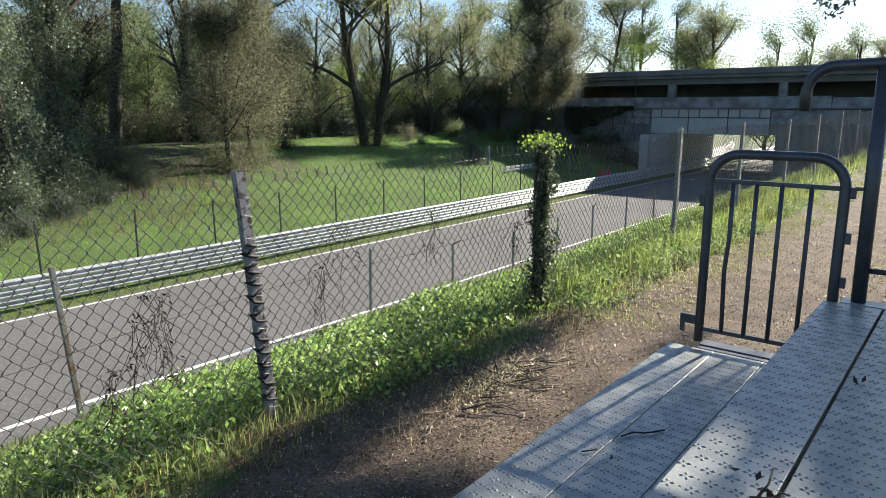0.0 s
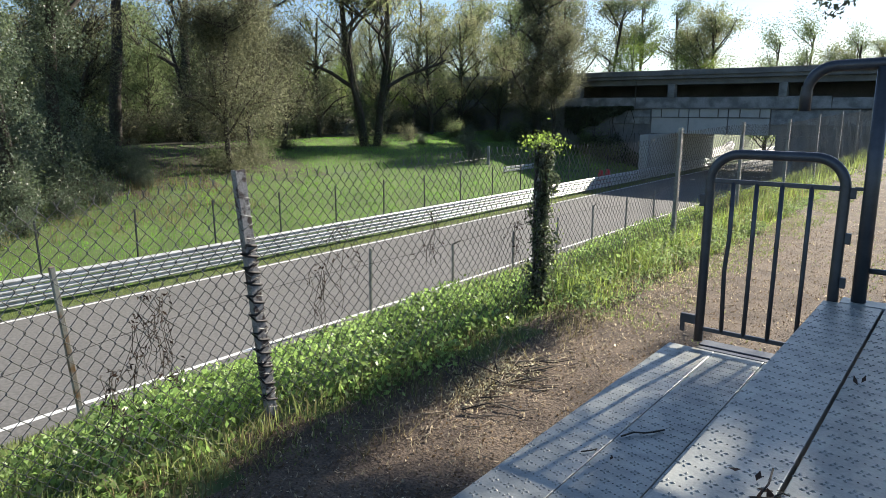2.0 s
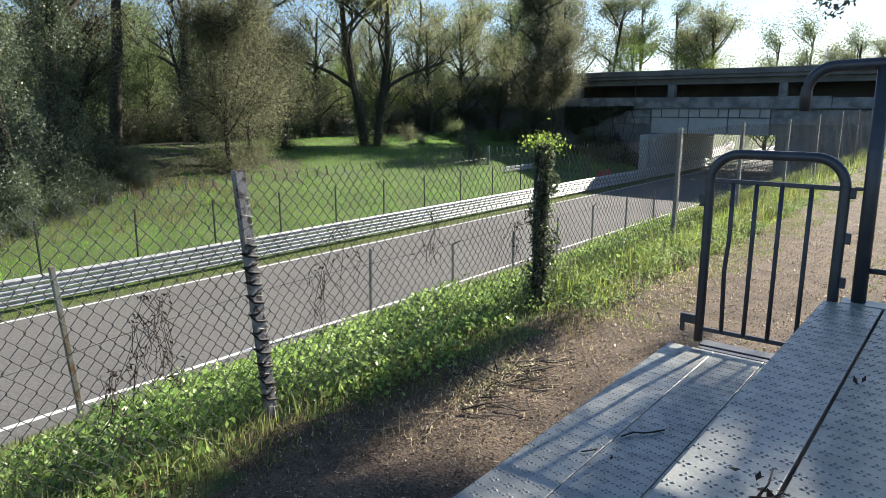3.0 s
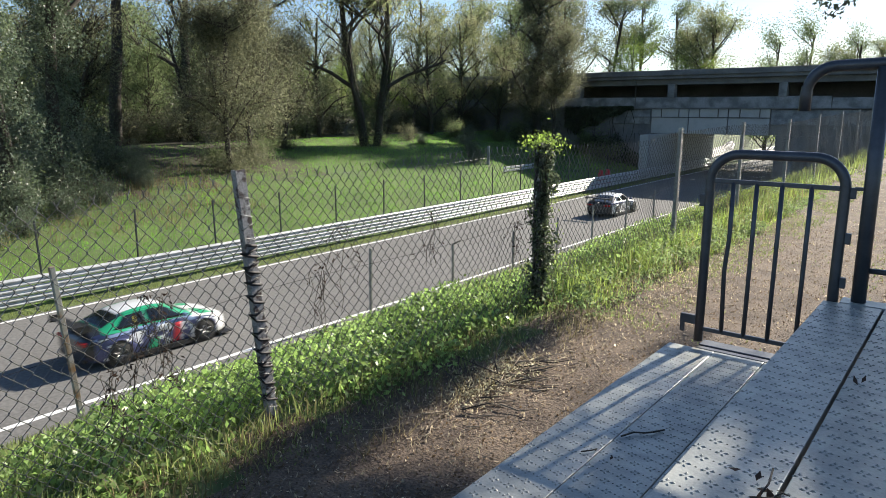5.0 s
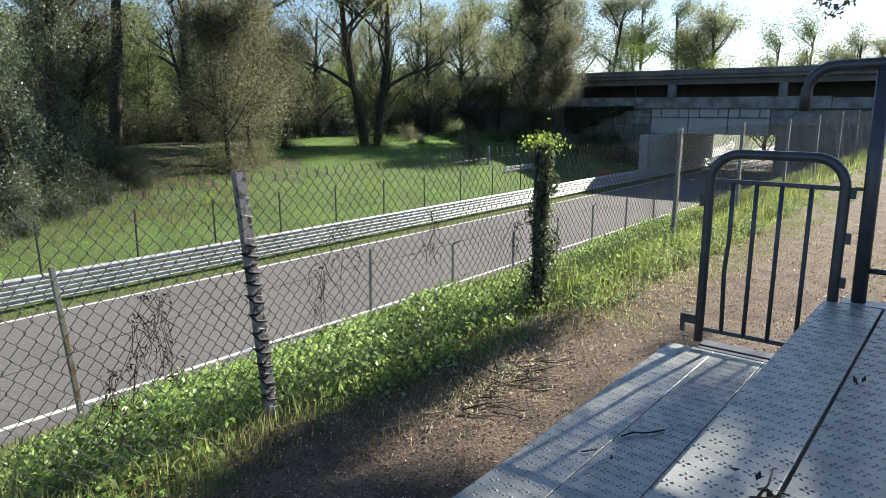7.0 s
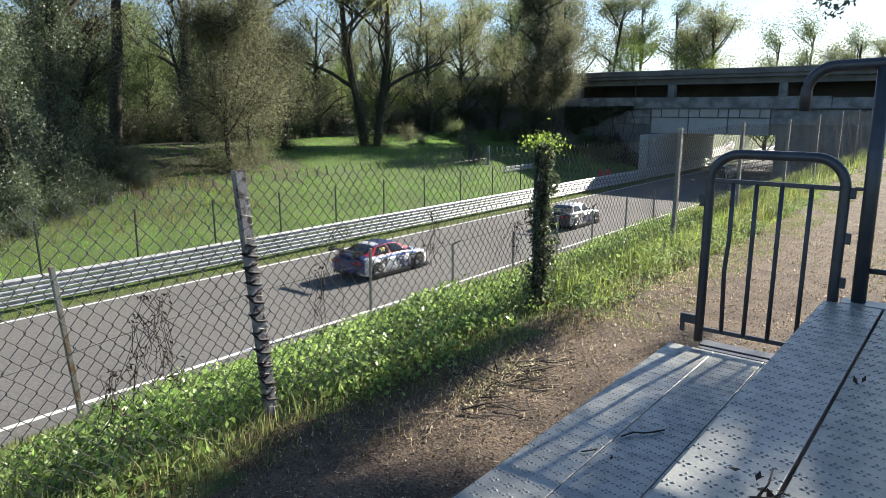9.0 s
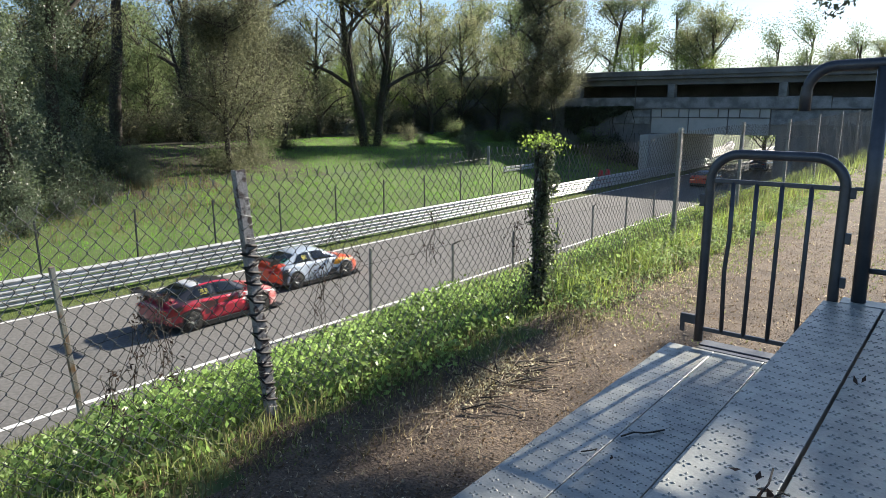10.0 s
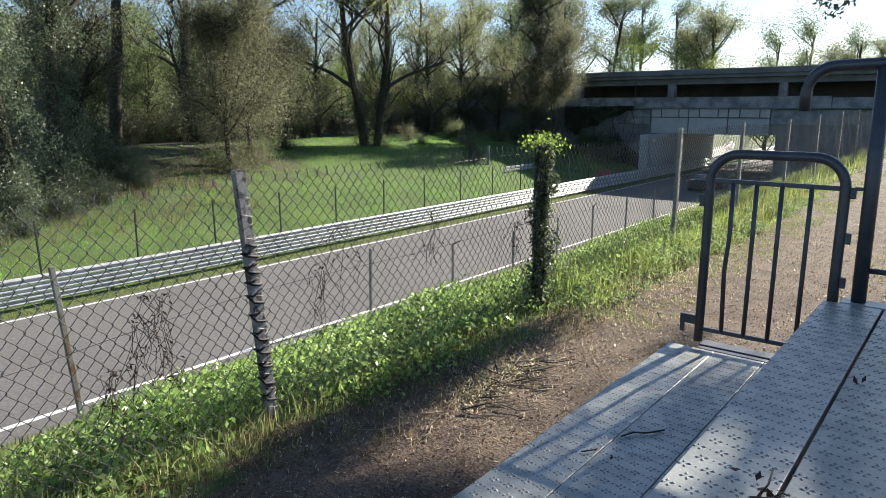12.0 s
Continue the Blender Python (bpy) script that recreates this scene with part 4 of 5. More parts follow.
def make_trees():
    # tall ivy-clad trees at the meadow's near end
    big = make_tree("tree", "tall tree wrapped in dense dark ivy", 17, 19, 0.42, (10, 5, 4), 0.8, 9000, 0.1, LEAF_WOOD, 0.6, ivy=17000, ivy_r=2.1, ivy_top=0.75, bare=0.2, skirt=2500, ivy_mat=LEAF_IVY_PALE)
    plant(big, -38.6, 12.9)
    put_copy(big, -41.5, 16.6, 130, 0.95)
    put_copy(big, -37.6, 10.6, 250, 0.8)
    trunk = make_tree("tree", "tall straight-trunked tree with sparse ivy", 12, 22, 0.5, (9, 5, 4), 0.7, 8000, 0.085, LEAF_OLIVE, 0.7, ivy=4500, ivy_r=0.7, ivy_top=0.95, bare=0.5)
    plant(trunk, -52.8, 25.6)
    shrub = make_tree("tree", "broad low tree with dull olive foliage and a dense skirt", 13, 11.5, 0.2, (16, 6, 4), 1.3, 36000, 0.074, LEAF_DULL, 0.65, bare=0.05, rise=0.3, droop=2.2, skirt=4500, reach=0.85)
    plant(shrub, -40.4, 27.3)
    put_copy(shrub, -42.2, 30.2, 205, 0.95)
    put_copy(shrub, -47.0, 37.0, 100, 0.8)
    pair = make_tree("tree", "bare spring tree with ivy-covered stems", 14, 18, 0.42, (9, 7, 7), 0.85, 2200, 0.07, LEAF_OLIVE, 0.5, ivy=13000, ivy_r=0.8, ivy_top=0.7, bare=0.22, lean=(-0.08, -0.05), skirt=1500, shade_leaves=7000)
    plant(pair, -45.7, 45.4)
    put_copy(pair, -45.4, 46.7, 150, 0.97)
    put_copy(pair, -50.5, 38.5, 60, 0.95)
    put_copy(pair, -54, 33, 300, 1.05)
    thin = make_tree("tree", "slender spring tree with thin new leaves", 15, 13, 0.24, (13, 6, 4), 0.75, 13500, 0.078, LEAF_OLIVE, 0.45, ivy=3500, ivy_r=0.5, ivy_top=0.7, bare=0.12, droop=1.6, reach=0.8)
    plant(thin, -50.4, 61)
    put_copy(thin, -53, 55, 70, 1.0)
    put_copy(thin, -52, 68, 150, 1.1)
    put_copy(thin, -48.8, 72, 260, 0.9)
    put_copy(thin, -52, 45.5, 330, 1.0)
    ivy = make_tree("tree", "big tree with a thick ivy column and drooping olive foliage", 16, 22, 0.6, (16, 6, 4), 0.6, 32000, 0.098, LEAF_DULL, 0.42, ivy=36000, ivy_r=2.9, ivy_top=1.04, taper=0.2, bare=0.1, rise=0.25, droop=2.5, skirt=2000, reach=0.55)
    plant(ivy, -40.2, 67.2, 40, 0.88)
    put_copy(ivy, -47.5, 20.4, 140, 0.8)
    droop = make_tree("tree", "drooping olive-leaved tree beside the bridge", 33, 14, 0.26, (16, 6, 4), 0.9, 24000, 0.082, LEAF_DULL, 0.5, bare=0.3, rise=0.25, droop=2.2, reach=0.75)
    plant(droop, -37.6, 66.3, 20, 0.88)
    # woods behind
    wood_a = make_tree("tree", "leafy woodland tree in new green leaf", 21, 16, 0.28, (15, 6, 4), 0.8, 6800, 0.145, LEAF_WOOD, 0.5, bare=0.04, droop=0.9, twigs=2, reach=0.72, group="woodland behind")
    wood_b = make_tree("tree", "olive woodland tree with sparse leaves", 22, 17, 0.28, (14, 6, 4), 0.75, 6500, 0.14, LEAF_OLIVE, 0.5, bare=0.05, droop=0.9, twigs=2, reach=0.72, group="woodland behind")
    wood_c = make_tree("tree", "fresh yellow-green woodland tree", 23, 15, 0.26, (15, 6, 4), 0.8, 6800, 0.145, LEAF_FRESH, 0.5, bare=0.04, droop=0.9, twigs=2, reach=0.72, group="woodland behind")
    low = make_bush("shrub", "dense low woodland shrub with dull leaves", 24, 3.6, 2.4, 2000, 0.12, LEAF_DULL)
    low_b = make_bush("shrub", "dark green woodland shrub", 25, 3.0, 2.2, 2000, 0.12, LEAF_WOOD)
    kinds = [wood_a, wood_b, wood_c, low, low_b]
    used = set()
    rng = random.Random(8)

    def scatter(k, x, y, size):
        turn = rng.uniform(0, 360)
        if k in used:
            put_copy(kinds[k], x, y, turn, size)
        else:
            used.add(k)
            plant(kinds[k], x, y, turn, size)

    for row, (x0, n, gap, size) in enumerate(((-60, 15, 5.6, 0.56), (-69, 13, 6.6, 0.68), (-82, 8, 11.0, 0.95))):
        for i in range(n):
            x, y = x0 + rng.uniform(-3, 3), 15 + row * 3 + i * gap + rng.uniform(-2, 2)
            scatter(rng.choices((0, 1, 2), (4, 5, 3))[0], x, y, size * rng.uniform(0.85, 1.12) * (0.85 if y > 55 else 1))
    for k, x, y, size in ((1, -55.5, 73, 0.95), (1, -62, 71, 1.05), (0, -53.5, 80, 1.05)):
        scatter(k, x, y, size)
    # tall crowns beyond the bridge
    tall = make_tree("tree", "tall airy tree beyond the bridge in spring leaf", 27, 18, 0.3, (15, 6, 4), 0.75, 9500, 0.13, LEAF_OLIVE, 0.6, bare=0.25, droop=0.7, twigs=2, reach=0.74, group="trees beyond the bridge")
    spire = make_tree("tree", "slender dark green tree beyond the bridge", 28, 19, 0.26, (14, 5, 4), 0.6, 6800, 0.125, LEAF_WOOD, 0.5, bare=0.3, droop=0.8, twigs=2, reach=0.6, group="trees beyond the bridge")
    fresh = make_tree("tree", "round-crowned tree in fresh yellow-green leaf", 29, 14, 0.26, (16, 6, 4), 0.8, 8000, 0.13, LEAF_FRESH, 0.6, bare=0.12, droop=0.7, twigs=2, reach=0.8, group="trees beyond the bridge")
    plant(tall, -32.2, 100, 0, 1.12)
    plant(spire, -37.5, 104, 0, 1.1)
    plant(fresh, -41.5, 96, 0, 0.95)
    for kind, x, y, size in ((tall, -47, 100, 1.15), (spire, -44, 104, 1.12), (fresh, -33.5, 98, 0.92), (tall, -34.5, 104, 1.0), (spire, -25.2, 104, 0.92), (fresh, -23.3, 97, 0.72), (spire, -20.5, 100, 0.95), (tall, -17.5, 105, 0.86), (spire, -14.5, 103, 0.85), (tall, -11.5, 104, 0.8), (spire, -8.5, 107, 0.85), (tall, -5.0, 106, 0.82), (tall, -52, 96, 1.1), (spire, -56, 99, 1.15), (tall, -60, 94, 1.1), (fresh, -57.5, 88, 1.05), (tall, -66, 92, 1.1)):
        put_copy(kind, x, y, rng.uniform(0, 360), size)
    for i in range(34):
        x, y = -55.5 + rng.uniform(-2.5, 3), 19 + i * 1.75 + rng.uniform(-1, 1)
        scatter(rng.choice((3, 3, 4)), x, y, rng.uniform(0.6, 1.0))
    for i in range(12):
        scatter(rng.choice((3, 4)), -66 + rng.uniform(-4, 4), 22 + i * 6.2 + rng.uniform(-2, 2), rng.uniform(1.1, 1.6))
    for x, y, size in ((-63, 33.5, 0.6), (-72, 38.5, 0.8), (-58, 31, 0.5), (-83, 44.5, 0.85)):
        scatter(0, x, y, size)
    for x, y, size in ((-46.5, 60.5, 0.7), (-43.5, 64, 0.6), (-44, 69, 0.9), (-42, 72, 0.7), (-33.5, 72.5, 0.8), (-36.5, 72.8, 1.0), (-47.5, 53.5, 0.5), (-42.2, 27.0, 0.55), (-44.4, 33.0, 0.55)):
        scatter(rng.choice((3, 4)), x, y, size)
    # dark tangle at the meadow's near corner
    tangle = make_bush("shrub", "dark ivy-tangled shrub at the meadow's edge", 26, 3.0, 2.3, 4500, 0.085, LEAF_IVY_PALE)
    plant(tangle, -36.6, 12.6, 0, 0.75)
    for x, y, size in ((-36.2, 14.6, 0.55), (-33.5, 9.8, 0.75), (-34.5, 12.0, 0.45), (-37.5, 17, 0.5), (-39, 20.5, 0.4), (-44, 18.2, 0.9), (-42, 19.4, 0.7), (-40.5, 21.0, 0.5), (-38.6, 15.8, 0.8), (-46.5, 21.5, 0.8), (-43.5, 22.5, 0.5), (-38.4, 53.0, 0.5), (-37.3, 51.4, 0.34), (-46, 62, 0.55), (-43.2, 58, 0.5), (-41, 55.4, 0.4), (-44.6, 52.2, 0.35)):
        put_copy(tangle, x, y, rng.uniform(0, 360), size)


def make_far_woods():
    """Dense distant woodland that closes the gaps between the nearer trunks."""
    rng = np.random.default_rng(71)
    n = 30000
    y = rng.uniform(10, 150, n)
    top = 9.5 + 2.5 * np.sin(y * 0.31) + 1.6 * np.sin(y * 0.83 + 1) + 1.0 * np.sin(y * 2.1)
    x = -112 + rng.normal(0, 4, n)
    z = ground_z(x, y) + top * rng.random(n) ** 0.8
    ob = leaves("far_woodland", np.stack([x, y, z], -1), rng.uniform(0.3, 0.65, n), rng, LEAF_WOOD)
    tagged(ob, "dense distant woodland in dull spring green", "woodland", kind="stuff")


def unseen_shade_tree():
    """A tree beside the path, out of sight but for a bough's tip; its leaf clumps are set along the sun's rays to shade
    the stand and the path's edge.
    """
    rng = np.random.default_rng(31)
    foot = Vector((1.3, 17.5, 0))
    root = tagged(new("tree"), "unseen spring tree beside the path, its leaf clumps set to shade the stand", "tree")
    bm = bmesh.new()
    stem = [Vector((0, 0, -0.3)), Vector((0.05, -0.1, 2)), Vector((-0.1, 0, 4.2)), Vector((0, -0.2, 6.0)), Vector((0.1, 0, 8.4))]
    tube(bm, stem, [0.22, 0.19, 0.16, 0.11, 0.04], 9, caps=False)
    centres = []
    # wanted shade on the stand, path and bank's edge; gaps keep the sunlit patches
    gaps = ((-0.84, -0.3, 0.45, 1.3), (-0.75, -0.35, 2.35, 2.75))
    for x0, x1, y0, y1, n in ((-0.66, 1.6, -1.2, 3.3, 190), (-0.98, -0.66, 1.3, 3.2, 16), (-1.4, -0.9, 0.4, 1.35, 8), (-2.85, -1.5, 0.6, 3.7, 62), (-2.92, -2.6, 2.8, 3.9, 9), (-3.02, -2.84, 3.9, 5.2, 9), (-3.05, -2.8, 5.3, 6.3, 8), (0.5, 4.0, 4, 12, 30), (-2.5, 0.5, 5, 9, 6)):
        for _ in range(n):
            d = rng.uniform(12.2, 17.0)
            lx, ly = rng.uniform(x0, x1), rng.uniform(y0, y1)
            if any(a < lx < b and c < ly < e for a, b, c, e in gaps):
                continue
            centres.append(Vector((lx, ly, 0.6)) + SUN_WAY * d - foot)
    pts = []
    for k, c in enumerate(centres):
        if k % 4 == 0:
            q = stem[2].lerp(stem[4], rng.random())
            mid = q.lerp(c, 0.5) + Vector((0, 0, 0.5))
            tube(bm, [q, mid, c], [0.03, 0.016, 0.005], 4, caps=False)
        pts.append(np.array(c) + rng.normal(0, (0.13, 0.16, 0.08), (100, 3)))
    part("trunk", bm, BARK, root)
    c = np.concatenate(pts)
    leaves("crown", c, 0.062 * rng.uniform(0.6, 1.3, len(c)), rng, LEAF_GREEN, root)
    root.location = foot


def make_bough():
    # one drooping bough
    rng = np.random.default_rng(5)
    root = tagged(new("bough"), "drooping leafy bough tip against the bright sky", "branch")
    bm = bmesh.new()
    tube(bm, [(0.6, 8.6, 3.9), (-0.5, 8.2, 3.5), (-1.2, 8, 3.12), (-1.42, 8, 2.9)], [0.02, 0.014, 0.008, 0.004], 5)
    tube(bm, [(-0.9, 8.1, 3.3), (-1.4, 8, 3.15), (-1.6, 8, 3.02)], [0.008, 0.006, 0.003], 4)
    part("twig", bm, BARK, root)
    c = np.array([(-1.42, 8, 2.93), (-1.35, 8, 2.98), (-1.27, 8, 3.02), (-1.52, 8, 3.05), (-1.15, 8.05, 3.12)])[rng.integers(0, 5, 90)] + rng.normal(0, 0.045, (90, 3))
    leaves("foliage", c, 0.034 * rng.uniform(0.6, 1.2, 90), rng, LEAF_IVY, root)


make_trees()
make_far_woods()
unseen_shade_tree()
make_bough()


# ---- cars ----
def paint(name, c, c2=None, cut=0.56):
    """Clear-coated paint; c2: the colour of hard-edged printed patches on it."""
    return mat(name, c, 0.28, 0.0, var=0.06, scale=3.6, fine=20, bump=0, second=c2 or tuple(k * 0.85 for k in c), amount=1.0 if c2 else 0.5, thresh=(cut, cut + 0.012), coat=0.6)


# lines of the body along its length: y, value
LINE_LOW = ((-2.24, 0.42), (-2.15, 0.3), (-1.9, 0.2), (-1.4, 0.13), (1.5, 0.11), (1.95, 0.13), (2.2, 0.17), (2.3, 0.3))
LINE_SHOULDER = ((-2.24, 0.78), (-2.12, 0.9), (-1.8, 0.98), (-1.2, 0.96), (-0.3, 0.93), (0.6, 0.9), (1.1, 0.87), (1.6, 0.81), (1.95, 0.74), (2.2, 0.62), (2.3, 0.5))
LINE_WIDTH = ((-2.24, 0.76), (-2.1, 0.88), (-1.8, 0.925), (-0.9, 0.915), (0.8, 0.915), (1.7, 0.93), (2.0, 0.89), (2.18, 0.76), (2.3, 0.5))
LINE_TOP = ((-2.24, 0.83), (-2.12, 0.99), (-1.95, 1.06), (-1.72, 1.1), (-1.4, 1.25), (-1.0, 1.385), (-0.55, 1.44), (-0.1, 1.445), (0.3, 1.39), (0.7, 1.19), (1.08, 0.985), (1.25, 0.945), (1.7, 0.875), (2.05, 0.78), (2.2, 0.68), (2.3, 0.54))


def along(y, line):
    ys, vs = zip(*line)
    return float(np.mean(np.interp((y - 0.06, y, y + 0.06), ys, vs)))


def section(y):
    """Half of the body's outline at y, from the sill up to the middle of the top: nine corners."""
    zb, zs, zt = along(y, LINE_LOW), along(y, LINE_SHOULDER), along(y, LINE_TOP)
    w = along(y, LINE_WIDTH) + 0.045 * math.exp(-(((y + 1.33) / 0.42) ** 4)) + 0.04 * math.exp(-(((y - 1.35) / 0.42) ** 4))
    h = max(zt - zs, 0.02)
    cab = min(max((h - 0.1) / 0.3, 0), 1)
    side = w - 0.02 * math.exp(-(((y - 0.0) / 0.7) ** 4))
    return ((w * 0.87, zb), (side * 0.985, zb + 0.07), (side, zb + 0.42 * (zs - zb)), (w * 0.99, zs - 0.1), (w * 0.955, zs - 0.015),
            (w * (0.86 + 0.04 * cab), zs + 0.25 * h * (1 - cab) + 0.02 * cab), (0.72 * w * (1 - cab) + 0.6 * cab, zs + h * (0.72 + 0.15 * cab)), (0.44, zs + h * 0.965), (0.0, zs + h))


def on_body(y, u, side, lift=0.0):
    """A point of the skin: u runs over the section's corners, 0 at the sill to 8 on the middle line."""
    pts = section(y)
    k = min(int(u), 7)
    (xa, za), (xb, zb) = pts[k], pts[k + 1]
    f = u - k
    n = Vector((zb - za, 0, xa - xb))
    n = n.normalized() if n.length > 1e-6 else Vector((0, 0, 1))
    return Vector((side * (xa + (xb - xa) * f + n.x * lift), y, za + (zb - za) * f + abs(n.z) * lift))


def body_mesh():
    """Lofted body; slots: 0 side, 1 bonnet and nose, 2 tail, 3 sill, 4 shoulder band, 5 roof, 6 pillars."""
    bm = bmesh.new()
    ys = [-2.24 + 4.54 * i / 52 for i in range(53)]
    rings = []
    for y in ys:
        half = section(y)
        rings.append([bm.verts.new((x, y, z)) for x, z in half] + [bm.verts.new((-x, y, z)) for x, z in half[-2::-1]])
    n = len(rings[0])
    for i, (a, b) in enumerate(zip(rings, rings[1:])):
        ym = (ys[i] + ys[i + 1]) / 2
        for k in range(n):
            f = bm.faces.new((a[k], b[k], b[(k + 1) % n], a[(k + 1) % n]))
            f.smooth = True
            e = min(k, n - 2 - k)
            s = 0
            if e >= 5 and -1.75 < ym < 1.12:
                s = 5 if e >= 6 and -1.08 < ym < 0.36 else 6
            elif ym > 1.75 or (e >= 4 and ym > 1.0):
                s = 1
            # tail slot, dark on most cars partly for the rear's shade
            elif ym < -1.98 or (e >= 5 and ym < -1.5):
                s = 2
            elif e in (3, 4):
                s = 4
            if e <= 0 or k == n - 1:
                s = 3
            f.material_index = s
    bm.faces.new(rings[0]).material_index = 2
    bm.faces.new(rings[-1][::-1]).material_index = 1
    bmesh.ops.recalc_face_normals(bm, faces=bm.faces)
    me = bpy.data.meshes.new("body")
    bm.to_mesh(me)
    bm.free()
    return me


def patch(name, material, parent, side, u0, u1, low, high, lift=0.006, n=9, label=""):
    """A pane or a sticker that lies on the skin between u0 (from y low[0] to low[1]) and u1 (high); side 0: across both halves."""
    bm = bmesh.new()
    rows = []
    m = 4 if side else 8
    for j in range(m + 1):
        f = j / m
        row = []
        for i in range(n + 1):
            g = i / n
            if side:
                ya, yb = low[0] + (high[0] - low[0]) * f, low[1] + (high[1] - low[1]) * f
                p = on_body(ya + (yb - ya) * g, u0 + (u1 - u0) * f, side, lift)
            else:
                t = f * 2 - 1
                p = on_body(low[0] + (low[1] - low[0]) * g, 8 - (8 - u0) * abs(t), 1 if t >= 0 else -1, lift)
            row.append(bm.verts.new(p))
        rows.append(row)
    for a, b in zip(rows, rows[1:]):
        for k in range(n):
            bm.faces.new((a[k], a[k + 1], b[k + 1], b[k])).smooth = True
    edge = bmesh.ops.extrude_face_region(bm, geom=list(bm.faces))
    for v in [g for g in edge["geom"] if isinstance(g, bmesh.types.BMVert)]:
        v.co += Vector((0.003 * (1 if v.co.x > 0 else -1), 0, 0.002))
    bmesh.ops.recalc_face_normals(bm, faces=bm.faces)
    return part(name, bm, material, parent, label)


def text_mesh(words, size):
    cu = bpy.data.curves.new("text", "FONT")
    cu.body, cu.size, cu.extrude = words, size, 0.002
    cu.align_x, cu.align_y = "CENTER", "CENTER"
    ob = bpy.data.objects.new("text", cu)
    scene.collection.objects.link(ob)
    me = bpy.data.meshes.new_from_object(ob.evaluated_get(bpy.context.evaluated_depsgraph_get()))
    bpy.data.objects.remove(ob)
    return me


def wheel_meshes():
    bm = bmesh.new()
    prof = [(0.2, -0.12), (0.3, -0.125), (0.325, -0.1), (0.33, 0), (0.325, 0.1), (0.3, 0.125), (0.2, 0.12)]
    n = 24
    rings = [[bm.verts.new((x, r * math.cos(k * math.tau / n), r * math.sin(k * math.tau / n))) for k in range(n)] for r, x in prof]
    for a, b in zip(rings, rings[1:]):
        for k in range(n):
            bm.faces.new((a[k], a[(k + 1) % n], b[(k + 1) % n], b[k])).smooth = True
    tyre = bpy.data.meshes.new("tyre")
    bm.to_mesh(tyre)
    bm.free()
    tyre.materials.append(TYRE)
    bm = bmesh.new()
    tube(bm, [(-0.1, 0, 0), (0.085, 0, 0)], 0.07, 10)
    for s in range(6):
        a = s * math.tau / 6
        d = Vector((0, math.cos(a), math.sin(a)))
        tube(bm, [Vector((0.09, 0, 0)) + d * 0.03, Vector((0.1, 0, 0)) + d * 0.22], [0.03, 0.022], 4)
    tube(bm, arc((0.1, 0, 0), 0.215, 0, 360, 20, (0, 1, 0), (0, 0, 1)), 0.016, 4, caps=False)
    tube(bm, [(-0.1, 0, 0), (0.02, 0, 0)], 0.2, 16)
    rim = bpy.data.meshes.new("rim")
    bm.to_mesh(rim)
    bm.free()
    rim.materials.append(RIM)
    return tyre, rim


BODY = body_mesh()
TYRE_ME, RIM_ME = wheel_meshes()
ROLLING = []


